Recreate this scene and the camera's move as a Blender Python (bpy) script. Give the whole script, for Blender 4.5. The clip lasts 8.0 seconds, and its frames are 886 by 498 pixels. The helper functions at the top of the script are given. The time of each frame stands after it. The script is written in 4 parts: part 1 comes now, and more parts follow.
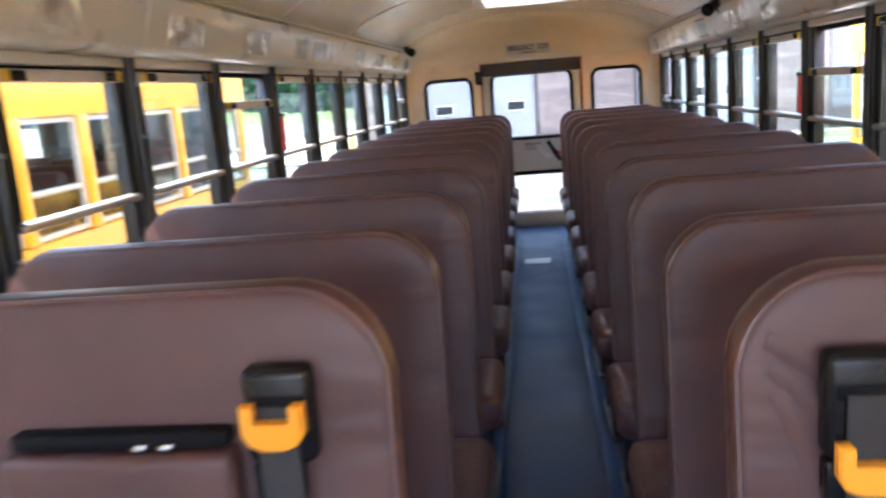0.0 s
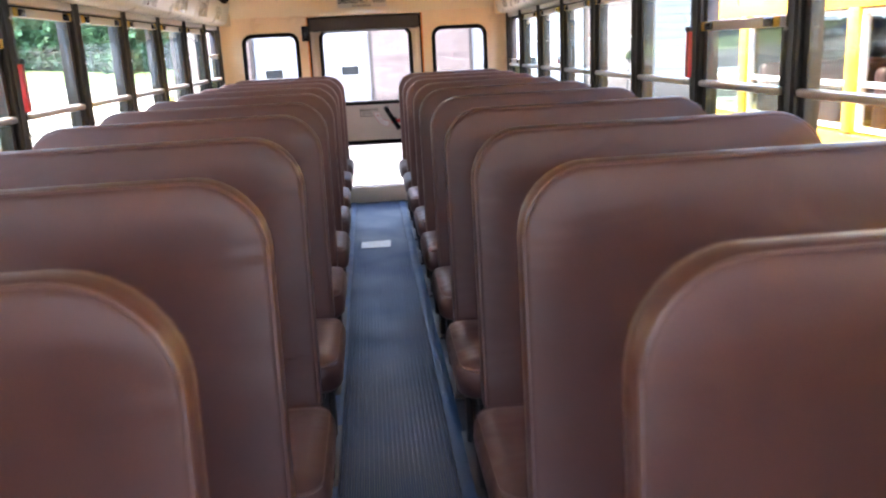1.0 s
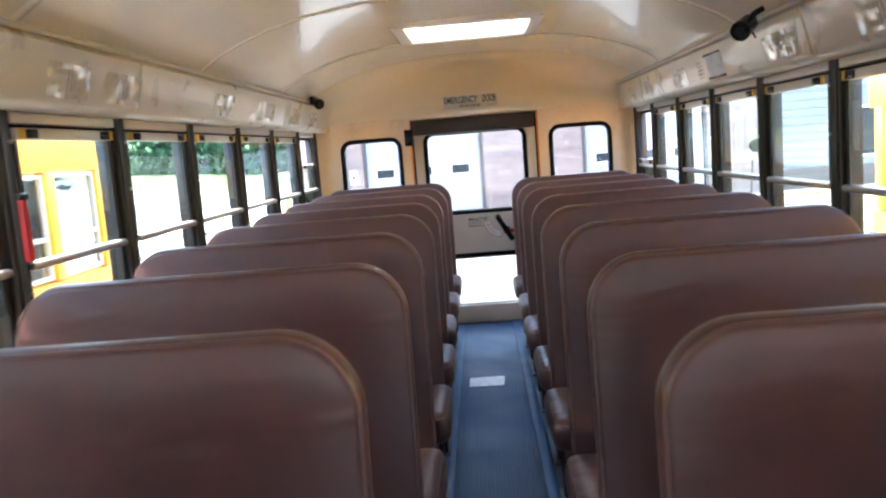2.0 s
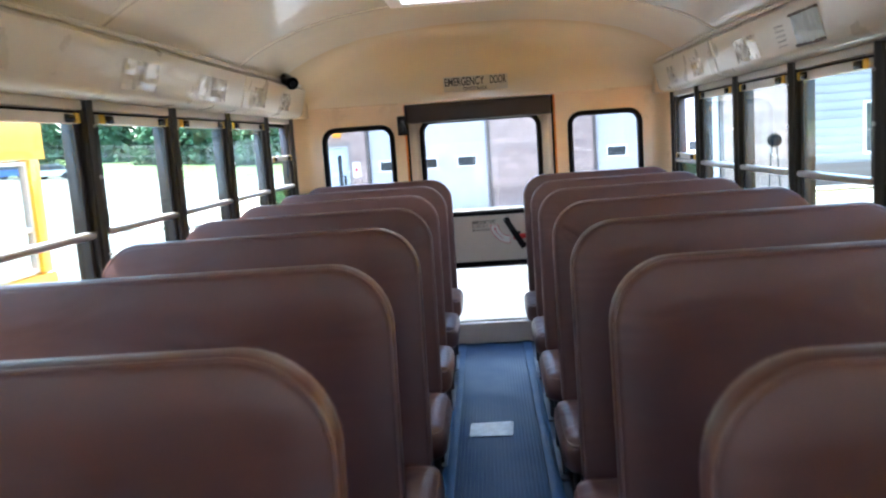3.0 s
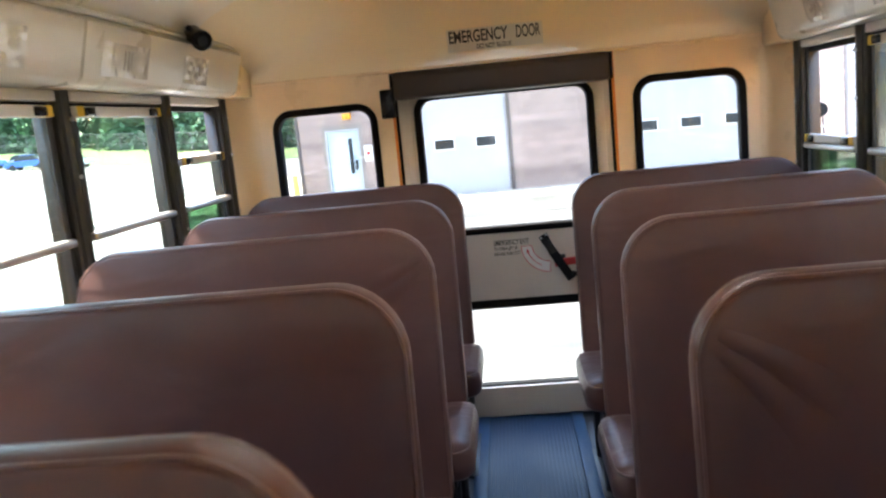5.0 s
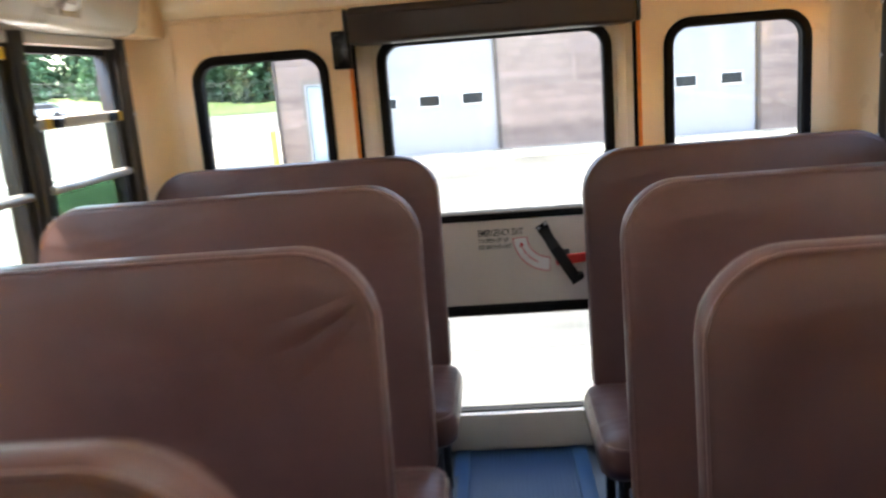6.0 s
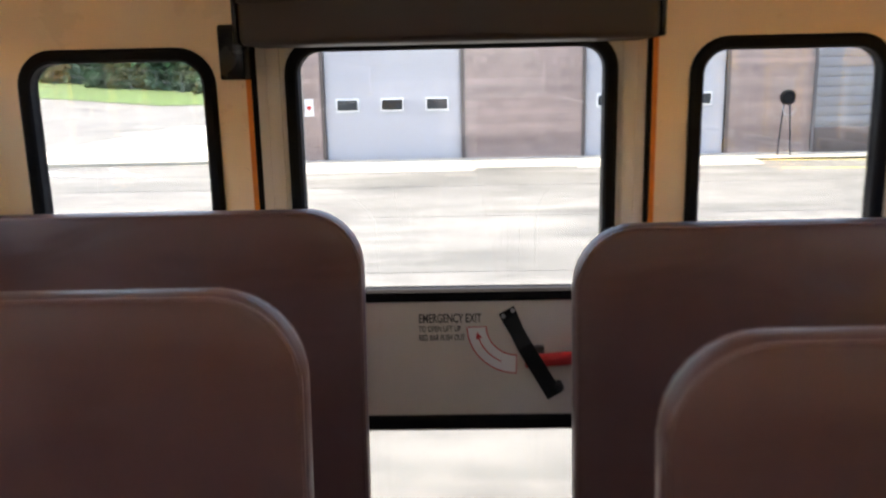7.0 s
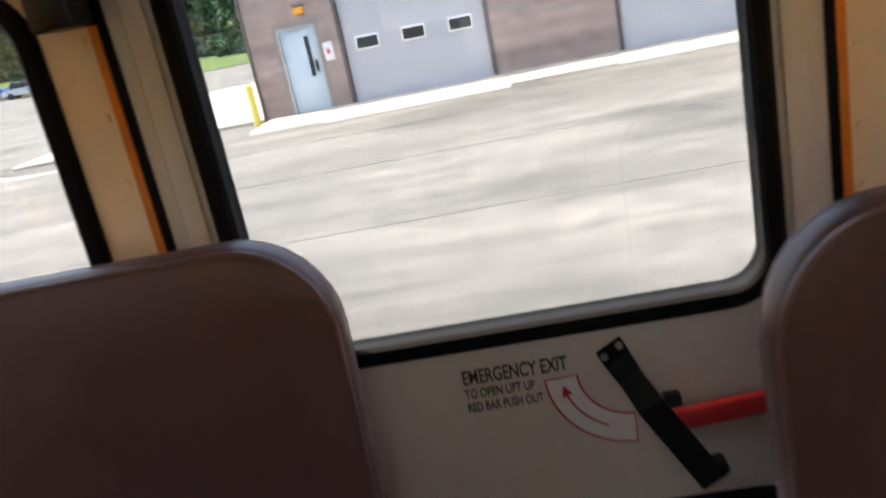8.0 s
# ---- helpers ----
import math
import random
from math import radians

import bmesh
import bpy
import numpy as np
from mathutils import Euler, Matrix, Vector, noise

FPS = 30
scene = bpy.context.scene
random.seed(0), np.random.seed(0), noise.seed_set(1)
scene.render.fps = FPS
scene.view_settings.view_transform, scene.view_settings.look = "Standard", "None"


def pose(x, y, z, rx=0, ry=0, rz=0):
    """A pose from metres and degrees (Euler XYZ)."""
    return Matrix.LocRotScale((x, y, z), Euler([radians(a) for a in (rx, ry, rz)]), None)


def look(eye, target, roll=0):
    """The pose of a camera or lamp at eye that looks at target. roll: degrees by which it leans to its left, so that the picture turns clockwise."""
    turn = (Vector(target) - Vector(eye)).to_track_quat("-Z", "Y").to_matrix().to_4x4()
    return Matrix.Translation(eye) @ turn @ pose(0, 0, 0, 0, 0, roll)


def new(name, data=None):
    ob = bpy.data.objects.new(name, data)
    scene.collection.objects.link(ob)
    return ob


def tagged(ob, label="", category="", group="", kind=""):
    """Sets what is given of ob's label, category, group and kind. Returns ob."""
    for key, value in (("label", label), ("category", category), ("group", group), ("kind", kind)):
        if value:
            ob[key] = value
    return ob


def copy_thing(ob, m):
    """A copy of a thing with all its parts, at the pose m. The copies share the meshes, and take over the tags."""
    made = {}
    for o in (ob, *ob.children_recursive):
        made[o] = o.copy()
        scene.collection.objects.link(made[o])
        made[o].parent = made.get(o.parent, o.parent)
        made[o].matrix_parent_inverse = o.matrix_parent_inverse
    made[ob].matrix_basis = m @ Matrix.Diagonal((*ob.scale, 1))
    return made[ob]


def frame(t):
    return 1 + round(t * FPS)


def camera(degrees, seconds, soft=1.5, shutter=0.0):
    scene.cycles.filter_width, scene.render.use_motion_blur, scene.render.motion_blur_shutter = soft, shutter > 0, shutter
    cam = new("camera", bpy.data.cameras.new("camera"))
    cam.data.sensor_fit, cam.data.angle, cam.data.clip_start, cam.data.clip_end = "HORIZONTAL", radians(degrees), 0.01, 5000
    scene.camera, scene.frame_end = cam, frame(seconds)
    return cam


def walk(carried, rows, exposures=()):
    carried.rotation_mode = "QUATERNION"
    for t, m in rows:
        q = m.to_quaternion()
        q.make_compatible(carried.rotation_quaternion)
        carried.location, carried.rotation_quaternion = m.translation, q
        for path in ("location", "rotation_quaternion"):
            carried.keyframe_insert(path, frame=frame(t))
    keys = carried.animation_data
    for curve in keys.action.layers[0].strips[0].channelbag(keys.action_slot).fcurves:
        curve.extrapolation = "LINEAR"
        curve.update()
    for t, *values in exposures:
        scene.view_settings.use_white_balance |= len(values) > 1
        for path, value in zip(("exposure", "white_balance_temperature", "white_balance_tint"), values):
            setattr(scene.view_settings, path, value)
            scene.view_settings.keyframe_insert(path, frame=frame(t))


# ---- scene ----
cam = camera(57.7, 8.0, soft=2.2, shutter=0.4)
PATH = [
    (0, (0.011, -0.199, 1.314), (-0.232, 1.748, 0.928), -4.6),
    (0.5, (0.0, 0.229, 1.281), (0.026, 2.184, 0.858), -0.9),
    (1, (0.003, 0.576, 1.248), (0.158, 2.509, 0.759), -2.8),
    (1.5, (0.025, 1.013, 1.299), (-0.072, 2.978, 0.943), -6.8),
    (1.7, (0.016, 1.169, 1.299), (-0.085, 3.152, 1.054), -4.0),
    (2.8, (0.032, 2.122, 1.307), (-0.086, 4.101, 1.043), -6.9),
    (3, (0.027, 2.299, 1.286), (-0.094, 4.278, 1.02), -4.0),
    (3.5, (0.003, 2.683, 1.315), (-0.098, 4.669, 1.102), -3.9),
    (4, (0.025, 3.072, 1.302), (-0.088, 5.06, 1.117), -7.6),
    (4.5, (0.015, 3.458, 1.291), (-0.154, 5.434, 1.029), -6.8),
    (4.7, (-0.002, 3.642, 1.308), (-0.167, 5.615, 1.027), -5.8),
    (5.8, (0.013, 4.491, 1.284), (-0.175, 6.439, 0.874), -5.5),
    (6, (-0.008, 4.664, 1.292), (-0.156, 6.614, 0.871), -4.6),
    (6.5, (0.005, 5.071, 1.293), (0.099, 7.022, 0.859), -3.3),
    (7, (0.017, 5.452, 1.333), (-0.028, 7.407, 0.914), -1.2),
    (7.5, (0.013, 5.873, 1.303), (-0.09, 7.799, 0.774), -6.5),
    (8, (0.031, 6.262, 1.282), (-0.166, 8.165, 0.698), -11.7),
]
walk(cam, [(t, look(eye, target, roll)) for t, eye, target, roll in PATH], [
    (0, 3.95, 5950, 15), (0.5, 4.2, 6100, 17), (1.0, 4.6, 6500, 20), (1.5, 4.65, 6000, 13), (1.7, 4.55, 6000, 12), (3.0, 4.2, 5700, 9), (4.0, 4.06, 5650, 8), (4.5, 4.08, 5900, 8), (4.7, 4.14, 6150, 9),
    (6.0, 4.12, 6750, 9), (6.5, 3.82, 6900, 11), (7.0, 3.5, 7000, 15), (7.5, 3.3, 7100, 15), (8, 3.15, 7150, 15)])

# ---- light ----
TO_SUN = Vector((-0.33, 0.10, 0.94)).normalized()
world = bpy.data.worlds.new("sky")
scene.world = world
world.use_nodes = True
wn = world.node_tree.nodes
sky = wn.new("ShaderNodeTexSky")
sky.sky_type = "NISHITA"
sky.sun_disc = False
sky.sun_elevation = math.asin(TO_SUN.z)
sky.sun_rotation = math.atan2(TO_SUN.x, TO_SUN.y)
sky.air_density, sky.dust_density, sky.ozone_density = 1.0, 3.0, 0.8
wn["Background"].inputs[1].default_value = 0.15
world.node_tree.links.new(sky.outputs[0], wn["Background"].inputs[0])
sun = new("sun", bpy.data.lights.new("sun", "SUN"))
sun.data.energy, sun.data.angle, sun.data.color = 2.2, radians(0.5), (1.0, 0.91, 0.78)
sun.matrix_world = look(TO_SUN * 30, (0, 0, 0))

# ---- materials ----


def principled(name, color, rough=0.5, metal=0.0, vary=0.08, scale=6.0, bump=0.0, bump_scale=60.0, coat=0.0, stain_glint=None, stain_glint_scale=1.5, stain_glint_amount=0.4, random=0.0, spec=0.5, fold=0.0, band=False, island=True, streak=False):
    """A painted, moulded or natural surface: grain at two scales, optional stains or painted glints, fine relief."""
    m = bpy.data.materials.new(name)
    m.use_nodes = True
    nt = m.node_tree
    n, ln = nt.nodes, nt.links
    b = n["Principled BSDF"]
    b.inputs["Roughness"].default_value = rough
    b.inputs["Metallic"].default_value = metal
    b.inputs["Coat Weight"].default_value = coat
    b.inputs["Specular IOR Level"].default_value = spec
    tc = n.new("ShaderNodeTexCoord")
    big = n.new("ShaderNodeTexNoise")
    big.inputs["Scale"].default_value = scale
    big.inputs["Detail"].default_value = 6
    ln.new(tc.outputs["Object"], big.inputs["Vector"])
    ramp = n.new("ShaderNodeMapRange")
    ramp.inputs["From Min"].default_value, ramp.inputs["From Max"].default_value = 0.3, 0.7
    ramp.inputs["To Min"].default_value, ramp.inputs["To Max"].default_value = 1 - vary, 1 + vary
    ln.new(big.outputs["Fac"], ramp.inputs["Value"])
    mul = n.new("ShaderNodeVectorMath")
    mul.operation = "SCALE"
    mul.inputs[0].default_value = color
    ln.new(ramp.outputs["Result"], mul.inputs["Scale"])
    out = mul.outputs["Vector"]
    if random:
        info = n.new("ShaderNodeObjectInfo")
        rr = n.new("ShaderNodeMapRange")
        rr.inputs["To Min"].default_value, rr.inputs["To Max"].default_value = 1 - random, 1 + random
        isl = n.new("ShaderNodeNewGeometry")
        add = n.new("ShaderNodeMath")
        add.operation = "ADD"
        ln.new(info.outputs["Random"], add.inputs[0])
        add.inputs[1].default_value = 0.0
        if island:
            ln.new(isl.outputs["Random Per Island"], add.inputs[1])
        fr = n.new("ShaderNodeMath")
        fr.operation = "FRACT"
        ln.new(add.outputs[0], fr.inputs[0])
        ln.new(fr.outputs[0], rr.inputs["Value"])
        m2 = n.new("ShaderNodeVectorMath")
        m2.operation = "SCALE"
        ln.new(out, m2.inputs[0])
        ln.new(rr.outputs["Result"], m2.inputs["Scale"])
        out = m2.outputs["Vector"]
    if stain_glint:
        sn = n.new("ShaderNodeTexNoise")
        sn.inputs["Scale"].default_value = stain_glint_scale
        sn.inputs["Detail"].default_value = 8
        sn.inputs["Roughness"].default_value = 0.65
        ln.new(tc.outputs["Object"], sn.inputs["Vector"])
        sr = n.new("ShaderNodeMapRange")
        sr.inputs["From Min"].default_value, sr.inputs["From Max"].default_value = 0.5, 0.72
        sr.inputs["To Max"].default_value = stain_glint_amount
        ln.new(sn.outputs["Fac"], sr.inputs["Value"])
        mx = n.new("ShaderNodeMix")
        mx.data_type = "RGBA"
        ln.new(sr.outputs["Result"], mx.inputs["Factor"])
        ln.new(out, mx.inputs["A"])
        mx.inputs["B"].default_value = (*stain_glint, 1)
        out = mx.outputs["Result"]
    if streak:
        # worn, swept bands and pale scuffs, longer across than along
        mp = n.new("ShaderNodeMapping")
        mp.inputs["Scale"].default_value = (0.16, 0.75, 1.0)
        ln.new(tc.outputs["Object"], mp.inputs["Vector"])
        wn1 = n.new("ShaderNodeTexNoise")
        wn1.inputs["Scale"].default_value = 1.0
        wn1.inputs["Detail"].default_value = 9
        wn1.inputs["Roughness"].default_value = 0.72
        wn1.inputs["Distortion"].default_value = 0.4
        ln.new(mp.outputs["Vector"], wn1.inputs["Vector"])
        wr = n.new("ShaderNodeMapRange")
        wr.inputs["From Min"].default_value, wr.inputs["From Max"].default_value = 0.34, 0.68
        wr.inputs["To Min"].default_value, wr.inputs["To Max"].default_value = 0.68, 1.42
        ln.new(wn1.outputs["Fac"], wr.inputs["Value"])
        m4 = n.new("ShaderNodeVectorMath")
        m4.operation = "SCALE"
        ln.new(out, m4.inputs[0])
        ln.new(wr.outputs["Result"], m4.inputs["Scale"])
        out = m4.outputs["Vector"]
    if band:
        # courses fired a little lighter and darker
        geo = n.new("ShaderNodeNewGeometry")
        mp = n.new("ShaderNodeMapping")
        mp.inputs["Scale"].default_value = (0.06, 0.06, 2.4)
        ln.new(geo.outputs["Position"], mp.inputs["Vector"])
        bn = n.new("ShaderNodeTexNoise")
        bn.inputs["Scale"].default_value = 1.0
        bn.inputs["Detail"].default_value = 3
        ln.new(mp.outputs["Vector"], bn.inputs["Vector"])
        br = n.new("ShaderNodeMapRange")
        br.inputs["From Min"].default_value, br.inputs["From Max"].default_value = 0.35, 0.65
        br.inputs["To Min"].default_value, br.inputs["To Max"].default_value = 0.82, 1.2
        ln.new(bn.outputs["Fac"], br.inputs["Value"])
        m3 = n.new("ShaderNodeVectorMath")
        m3.operation = "SCALE"
        ln.new(out, m3.inputs[0])
        ln.new(br.outputs["Result"], m3.inputs["Scale"])
        out = m3.outputs["Vector"]
    ln.new(out, b.inputs["Base Color"])
    rv = n.new("ShaderNodeMapRange")
    rv.inputs["From Min"].default_value, rv.inputs["From Max"].default_value = 0.3, 0.7
    rv.inputs["To Min"].default_value, rv.inputs["To Max"].default_value = rough * 0.85, min(1, rough * 1.18)
    ln.new(big.outputs["Fac"], rv.inputs["Value"])
    ln.new(rv.outputs["Result"], b.inputs["Roughness"])
    if bump:
        fine = n.new("ShaderNodeTexNoise")
        fine.inputs["Scale"].default_value = bump_scale
        fine.inputs["Detail"].default_value = 3
        ln.new(tc.outputs["Object"], fine.inputs["Vector"])
        bp = n.new("ShaderNodeBump")
        bp.inputs["Strength"].default_value = bump
        bp.inputs["Distance"].default_value = 0.004
        ln.new(fine.outputs["Fac"], bp.inputs["Height"])
        ln.new(bp.outputs["Normal"], b.inputs["Normal"])
        if fold:
            # soft creases in stretched cloth, longer across than up
            mp = n.new("ShaderNodeMapping")
            mp.inputs["Scale"].default_value = (3.0, 6.0, 7.0)
            mp.inputs["Rotation"].default_value = (0.0, 0.5, 0.0)
            ln.new(tc.outputs["Object"], mp.inputs["Vector"])
            cr = n.new("ShaderNodeTexNoise")
            cr.inputs["Scale"].default_value = 1.0
            cr.inputs["Detail"].default_value = 2
            cr.inputs["Distortion"].default_value = 0.6
            ln.new(mp.outputs["Vector"], cr.inputs["Vector"])
            b2 = n.new("ShaderNodeBump")
            b2.inputs["Strength"].default_value = fold
            b2.inputs["Distance"].default_value = 0.03
            ln.new(cr.outputs["Fac"], b2.inputs["Height"])
            ln.new(b2.outputs["Normal"], bp.inputs["Normal"])
    return m


def glass(name, tint, gloss=0.006):
    """A thin clear or tinted pane: it lets light straight through and mirrors more at a slant."""
    m = bpy.data.materials.new(name)
    m.use_nodes = True
    n, ln = m.node_tree.nodes, m.node_tree.links
    n.remove(n["Principled BSDF"])
    tr = n.new("ShaderNodeBsdfTransparent")
    tr.inputs[0].default_value = (*tint, 1)
    gl = n.new("ShaderNodeBsdfGlossy")
    gl.inputs["Roughness"].default_value = gloss
    lw = n.new("ShaderNodeLayerWeight")
    lw.inputs[0].default_value = 0.5
    pw = n.new("ShaderNodeMath")
    pw.operation = "POWER"
    pw.inputs[1].default_value = 4.0
    ln.new(lw.outputs["Facing"], pw.inputs[0])
    fr = n.new("ShaderNodeMath")
    fr.operation = "MULTIPLY_ADD"
    fr.inputs[1].default_value, fr.inputs[2].default_value = 0.40, 0.03
    ln.new(pw.outputs[0], fr.inputs[0])
    mx = n.new("ShaderNodeMixShader")
    ln.new(fr.outputs[0], mx.inputs[0])
    ln.new(tr.outputs[0], mx.inputs[1])
    ln.new(gl.outputs[0], mx.inputs[2])
    ln.new(mx.outputs[0], n["Material Output"].inputs["Surface"])
    return m


def translucent(name, color):
    m = bpy.data.materials.new(name)
    m.use_nodes = True
    n, ln = m.node_tree.nodes, m.node_tree.links
    n.remove(n["Principled BSDF"])
    tl = n.new("ShaderNodeBsdfTranslucent")
    tl.inputs[0].default_value = (*color, 1)
    df = n.new("ShaderNodeBsdfDiffuse")
    df.inputs[0].default_value = (*color, 1)
    mx = n.new("ShaderNodeMixShader")
    mx.inputs[0].default_value = 0.3
    ln.new(tl.outputs[0], mx.inputs[1])
    ln.new(df.outputs[0], mx.inputs[2])
    ln.new(mx.outputs[0], n["Material Output"].inputs["Surface"])
    return m


VINYL = principled("brown vinyl", (0.090, 0.046, 0.043), 0.38, spec=0.32, vary=0.12, scale=5, bump=0.10, bump_scale=420, stain_glint=(0.116, 0.061, 0.057), stain_glint_scale=3, stain_glint_amount=0.3, random=0.05, fold=0.4, island=False)
VINYL_FOLD = principled("brown vinyl fold", (0.090, 0.046, 0.043), 0.38, spec=0.32, vary=0.12, scale=5, bump=0.10, bump_scale=420)
PIPING = principled("vinyl seam", (0.112, 0.060, 0.054), 0.4, bump=0.1, bump_scale=300)
BLACK_STEEL = principled("black steel", (0.018, 0.018, 0.02), 0.4, bump=0.05, bump_scale=200)
RUBBER = principled("black rubber", (0.008, 0.008, 0.009), 0.65, spec=0.08, bump=0.08, bump_scale=150)
POST = principled("black painted post", (0.02, 0.019, 0.018), 0.38, bump=0.05, bump_scale=90, stain_glint=(0.06, 0.055, 0.05), stain_glint_amount=0.35)
ALU = principled("aluminium rail", (0.62, 0.62, 0.62), 0.33, metal=0.85, vary=0.1, scale=20)
WHITE_RAIL = principled("painted sash rail", (0.62, 0.6, 0.57), 0.45, stain_glint=(0.35, 0.32, 0.28), stain_glint_amount=0.3)
CEILING = principled("glossy beige ceiling paint", (0.74, 0.705, 0.615), 0.17, vary=0.04, scale=2.5, bump=0.06, bump_scale=7, stain_glint=(0.66, 0.62, 0.51), stain_glint_amount=0.3, coat=0.4)
COVE = principled("beige cove panel", (0.63, 0.59, 0.51), 0.3, vary=0.05, bump=0.05, bump_scale=12, stain_glint=(0.5, 0.45, 0.36), stain_glint_amount=0.35, coat=0.2)
REAR = principled("cream rear panel paint", (0.86, 0.67, 0.435), 0.3, coat=0.15, vary=0.04, bump=0.05, bump_scale=25, stain_glint=(0.80, 0.615, 0.39), stain_glint_scale=0.8, stain_glint_amount=0.1)
DOME = principled("glossy cream dome paint", (0.92, 0.79, 0.56), 0.18, vary=0.03, scale=1.5, coat=1.0)
DOOR_PAINT = principled("cream door paint", (0.66, 0.60, 0.525), 0.4, vary=0.05, bump=0.05, bump_scale=25, stain_glint=(0.52, 0.45, 0.34), stain_glint_amount=0.3)
YELLOW = principled("school bus yellow paint", (0.84, 0.42, 0.025), 0.3, vary=0.05, scale=2, stain_glint=(0.62, 0.33, 0.06), stain_glint_amount=0.25, coat=0.3)
ORANGE = principled("orange plastic", (0.9, 0.36, 0.02), 0.35, vary=0.05)
# body paint edge, its orange standing in for light leaking through the seam
DOOR_EDGE_GLOW = principled("door edge with leaking light painted in orange", (0.70, 0.20, 0.012), 0.4, vary=0.15, scale=20, stain_glint=(0.4, 0.14, 0.03), stain_glint_scale=6, stain_glint_amount=0.4)
RED = principled("red paint", (0.55, 0.03, 0.03), 0.4)
BLACK_PLASTIC = principled("black plastic", (0.008, 0.008, 0.009), 0.25, spec=0.3)
WEBBING = principled("black webbing", (0.025, 0.023, 0.024), 0.7, bump=0.4, bump_scale=500)
PAD = principled("dark brown padding", (0.035, 0.022, 0.019), 0.5, bump=0.1, bump_scale=200)
FLOOR_BLUE = principled("blue rubber floor", (0.005, 0.031, 0.095), 0.42, spec=0.22, vary=0.14, scale=4, bump=0.08, bump_scale=150, stain_glint=(0.026, 0.055, 0.10), stain_glint_scale=2.2, stain_glint_amount=0.35)
TRIM_BLUE = principled("blue floor edge trim", (0.011, 0.054, 0.145), 0.42, spec=0.25, vary=0.1, bump=0.06, bump_scale=60)
FLOOR_SIDE = principled("dark blue side floor", (0.012, 0.022, 0.04), 0.45, vary=0.15, stain_glint=(0.08, 0.08, 0.08), stain_glint_amount=0.4)
TAPE = principled("worn silver tape", (0.5, 0.55, 0.6), 0.4, vary=0.2, scale=30, bump=0.3, bump_scale=90)
# the whitish patches are glints on the plastic, painted into the colour
PAPER = principled("clear plastic sleeve", (0.66, 0.63, 0.57), 0.10, vary=0.12, scale=14, coat=1.0, bump=0.5, bump_scale=22, stain_glint=(0.8, 0.79, 0.77), stain_glint_scale=9, stain_glint_amount=0.8)
GREY_INK = principled("grey print", (0.25, 0.22, 0.2), 0.4)
INK = principled("black print", (0.02, 0.018, 0.017), 0.5, vary=0.3, scale=120)
WHITE = principled("white sticker", (0.8, 0.78, 0.76), 0.4)
SIDE_GLASS = glass("tinted side glass", (0.80, 0.87, 0.84))
REAR_GLASS = glass("rear glass", (0.62, 0.645, 0.65))
GREEN_GLASS = glass("dark green tinted glass", (0.20, 0.30, 0.22))
CLEAR_GLASS = glass("clear bus glass", (0.86, 0.88, 0.88))
BUS_GLASS = principled("dark bus window", (0.03, 0.035, 0.04), 0.06, vary=0.2, scale=1.2, spec=0.8)
SCREW = principled("steel screw", (0.5, 0.5, 0.5), 0.3, metal=1.0)
HATCH = translucent("translucent roof hatch", (0.9, 0.9, 0.88))
LATCH = principled("yellow latch label", (0.75, 0.47, 0.03), 0.4)
PAVING = principled("sunlit concrete paving", (0.138, 0.133, 0.121), 0.85, vary=0.24, scale=2.4, bump=0.03, bump_scale=30, stain_glint=(0.052, 0.051, 0.048), stain_glint_scale=0.30, stain_glint_amount=0.9, streak=True)
KERB = principled("pale concrete apron", (0.47, 0.44, 0.36), 0.85, vary=0.12, scale=2, bump=0.3, bump_scale=20)
JOINT = principled("paving joint tar", (0.12, 0.115, 0.11), 0.8)
GRASS = principled("mown grass", (0.066, 0.112, 0.026), 0.9, vary=0.35, scale=0.8, bump=0.6, bump_scale=10)
BRICK = principled("brown brick", (0.33, 0.245, 0.213), 0.85, vary=0.1, scale=3, bump=0.3, bump_scale=40, random=0.10, band=True)
MORTAR = principled("brick mortar", (0.28, 0.235, 0.21), 0.9, vary=0.1, bump=0.3, bump_scale=50)
ROLLER = principled("pale grey overhead door", (0.45, 0.435, 0.45), 0.5, vary=0.04, scale=2, stain_glint=(0.45, 0.42, 0.42), stain_glint_amount=0.3)
STEEL_DOOR = principled("pale blue steel door", (0.5, 0.58, 0.63), 0.4, vary=0.05, stain_glint=(0.35, 0.4, 0.45), stain_glint_amount=0.3)
SIDING = principled("grey metal siding", (0.22, 0.215, 0.22), 0.5, vary=0.06, scale=1.5, stain_glint=(0.3, 0.3, 0.32), stain_glint_amount=0.3)
TRIM_BROWN = principled("dark brown trim", (0.11, 0.085, 0.075), 0.6)
DARK_GLASS = principled("dark window glass", (0.03, 0.035, 0.04), 0.1)
LEAF = principled("conifer foliage", (0.085, 0.165, 0.085), 0.8, vary=0.5, scale=0.9, random=0.3, stain_glint=(0.10, 0.17, 0.07), stain_glint_scale=2, stain_glint_amount=0.7)
BARK = principled("bark", (0.12, 0.085, 0.06), 0.9, vary=0.2, scale=8, bump=0.6, bump_scale=25)
FENCE = principled("weathered fence wire", (0.13, 0.135, 0.13), 0.6)
GALV = principled("galvanised steel", (0.45, 0.46, 0.47), 0.4, metal=0.7)
BOLLARD = principled("yellow bollard paint", (0.75, 0.6, 0.12), 0.5, stain_glint=(0.5, 0.42, 0.2), stain_glint_amount=0.4)
CAR_BLUE = principled("blue car paint", (0.03, 0.12, 0.4), 0.25, coat=0.8)
CAR_SILVER = principled("silver car paint", (0.5, 0.52, 0.54), 0.3, metal=0.5, coat=0.6)
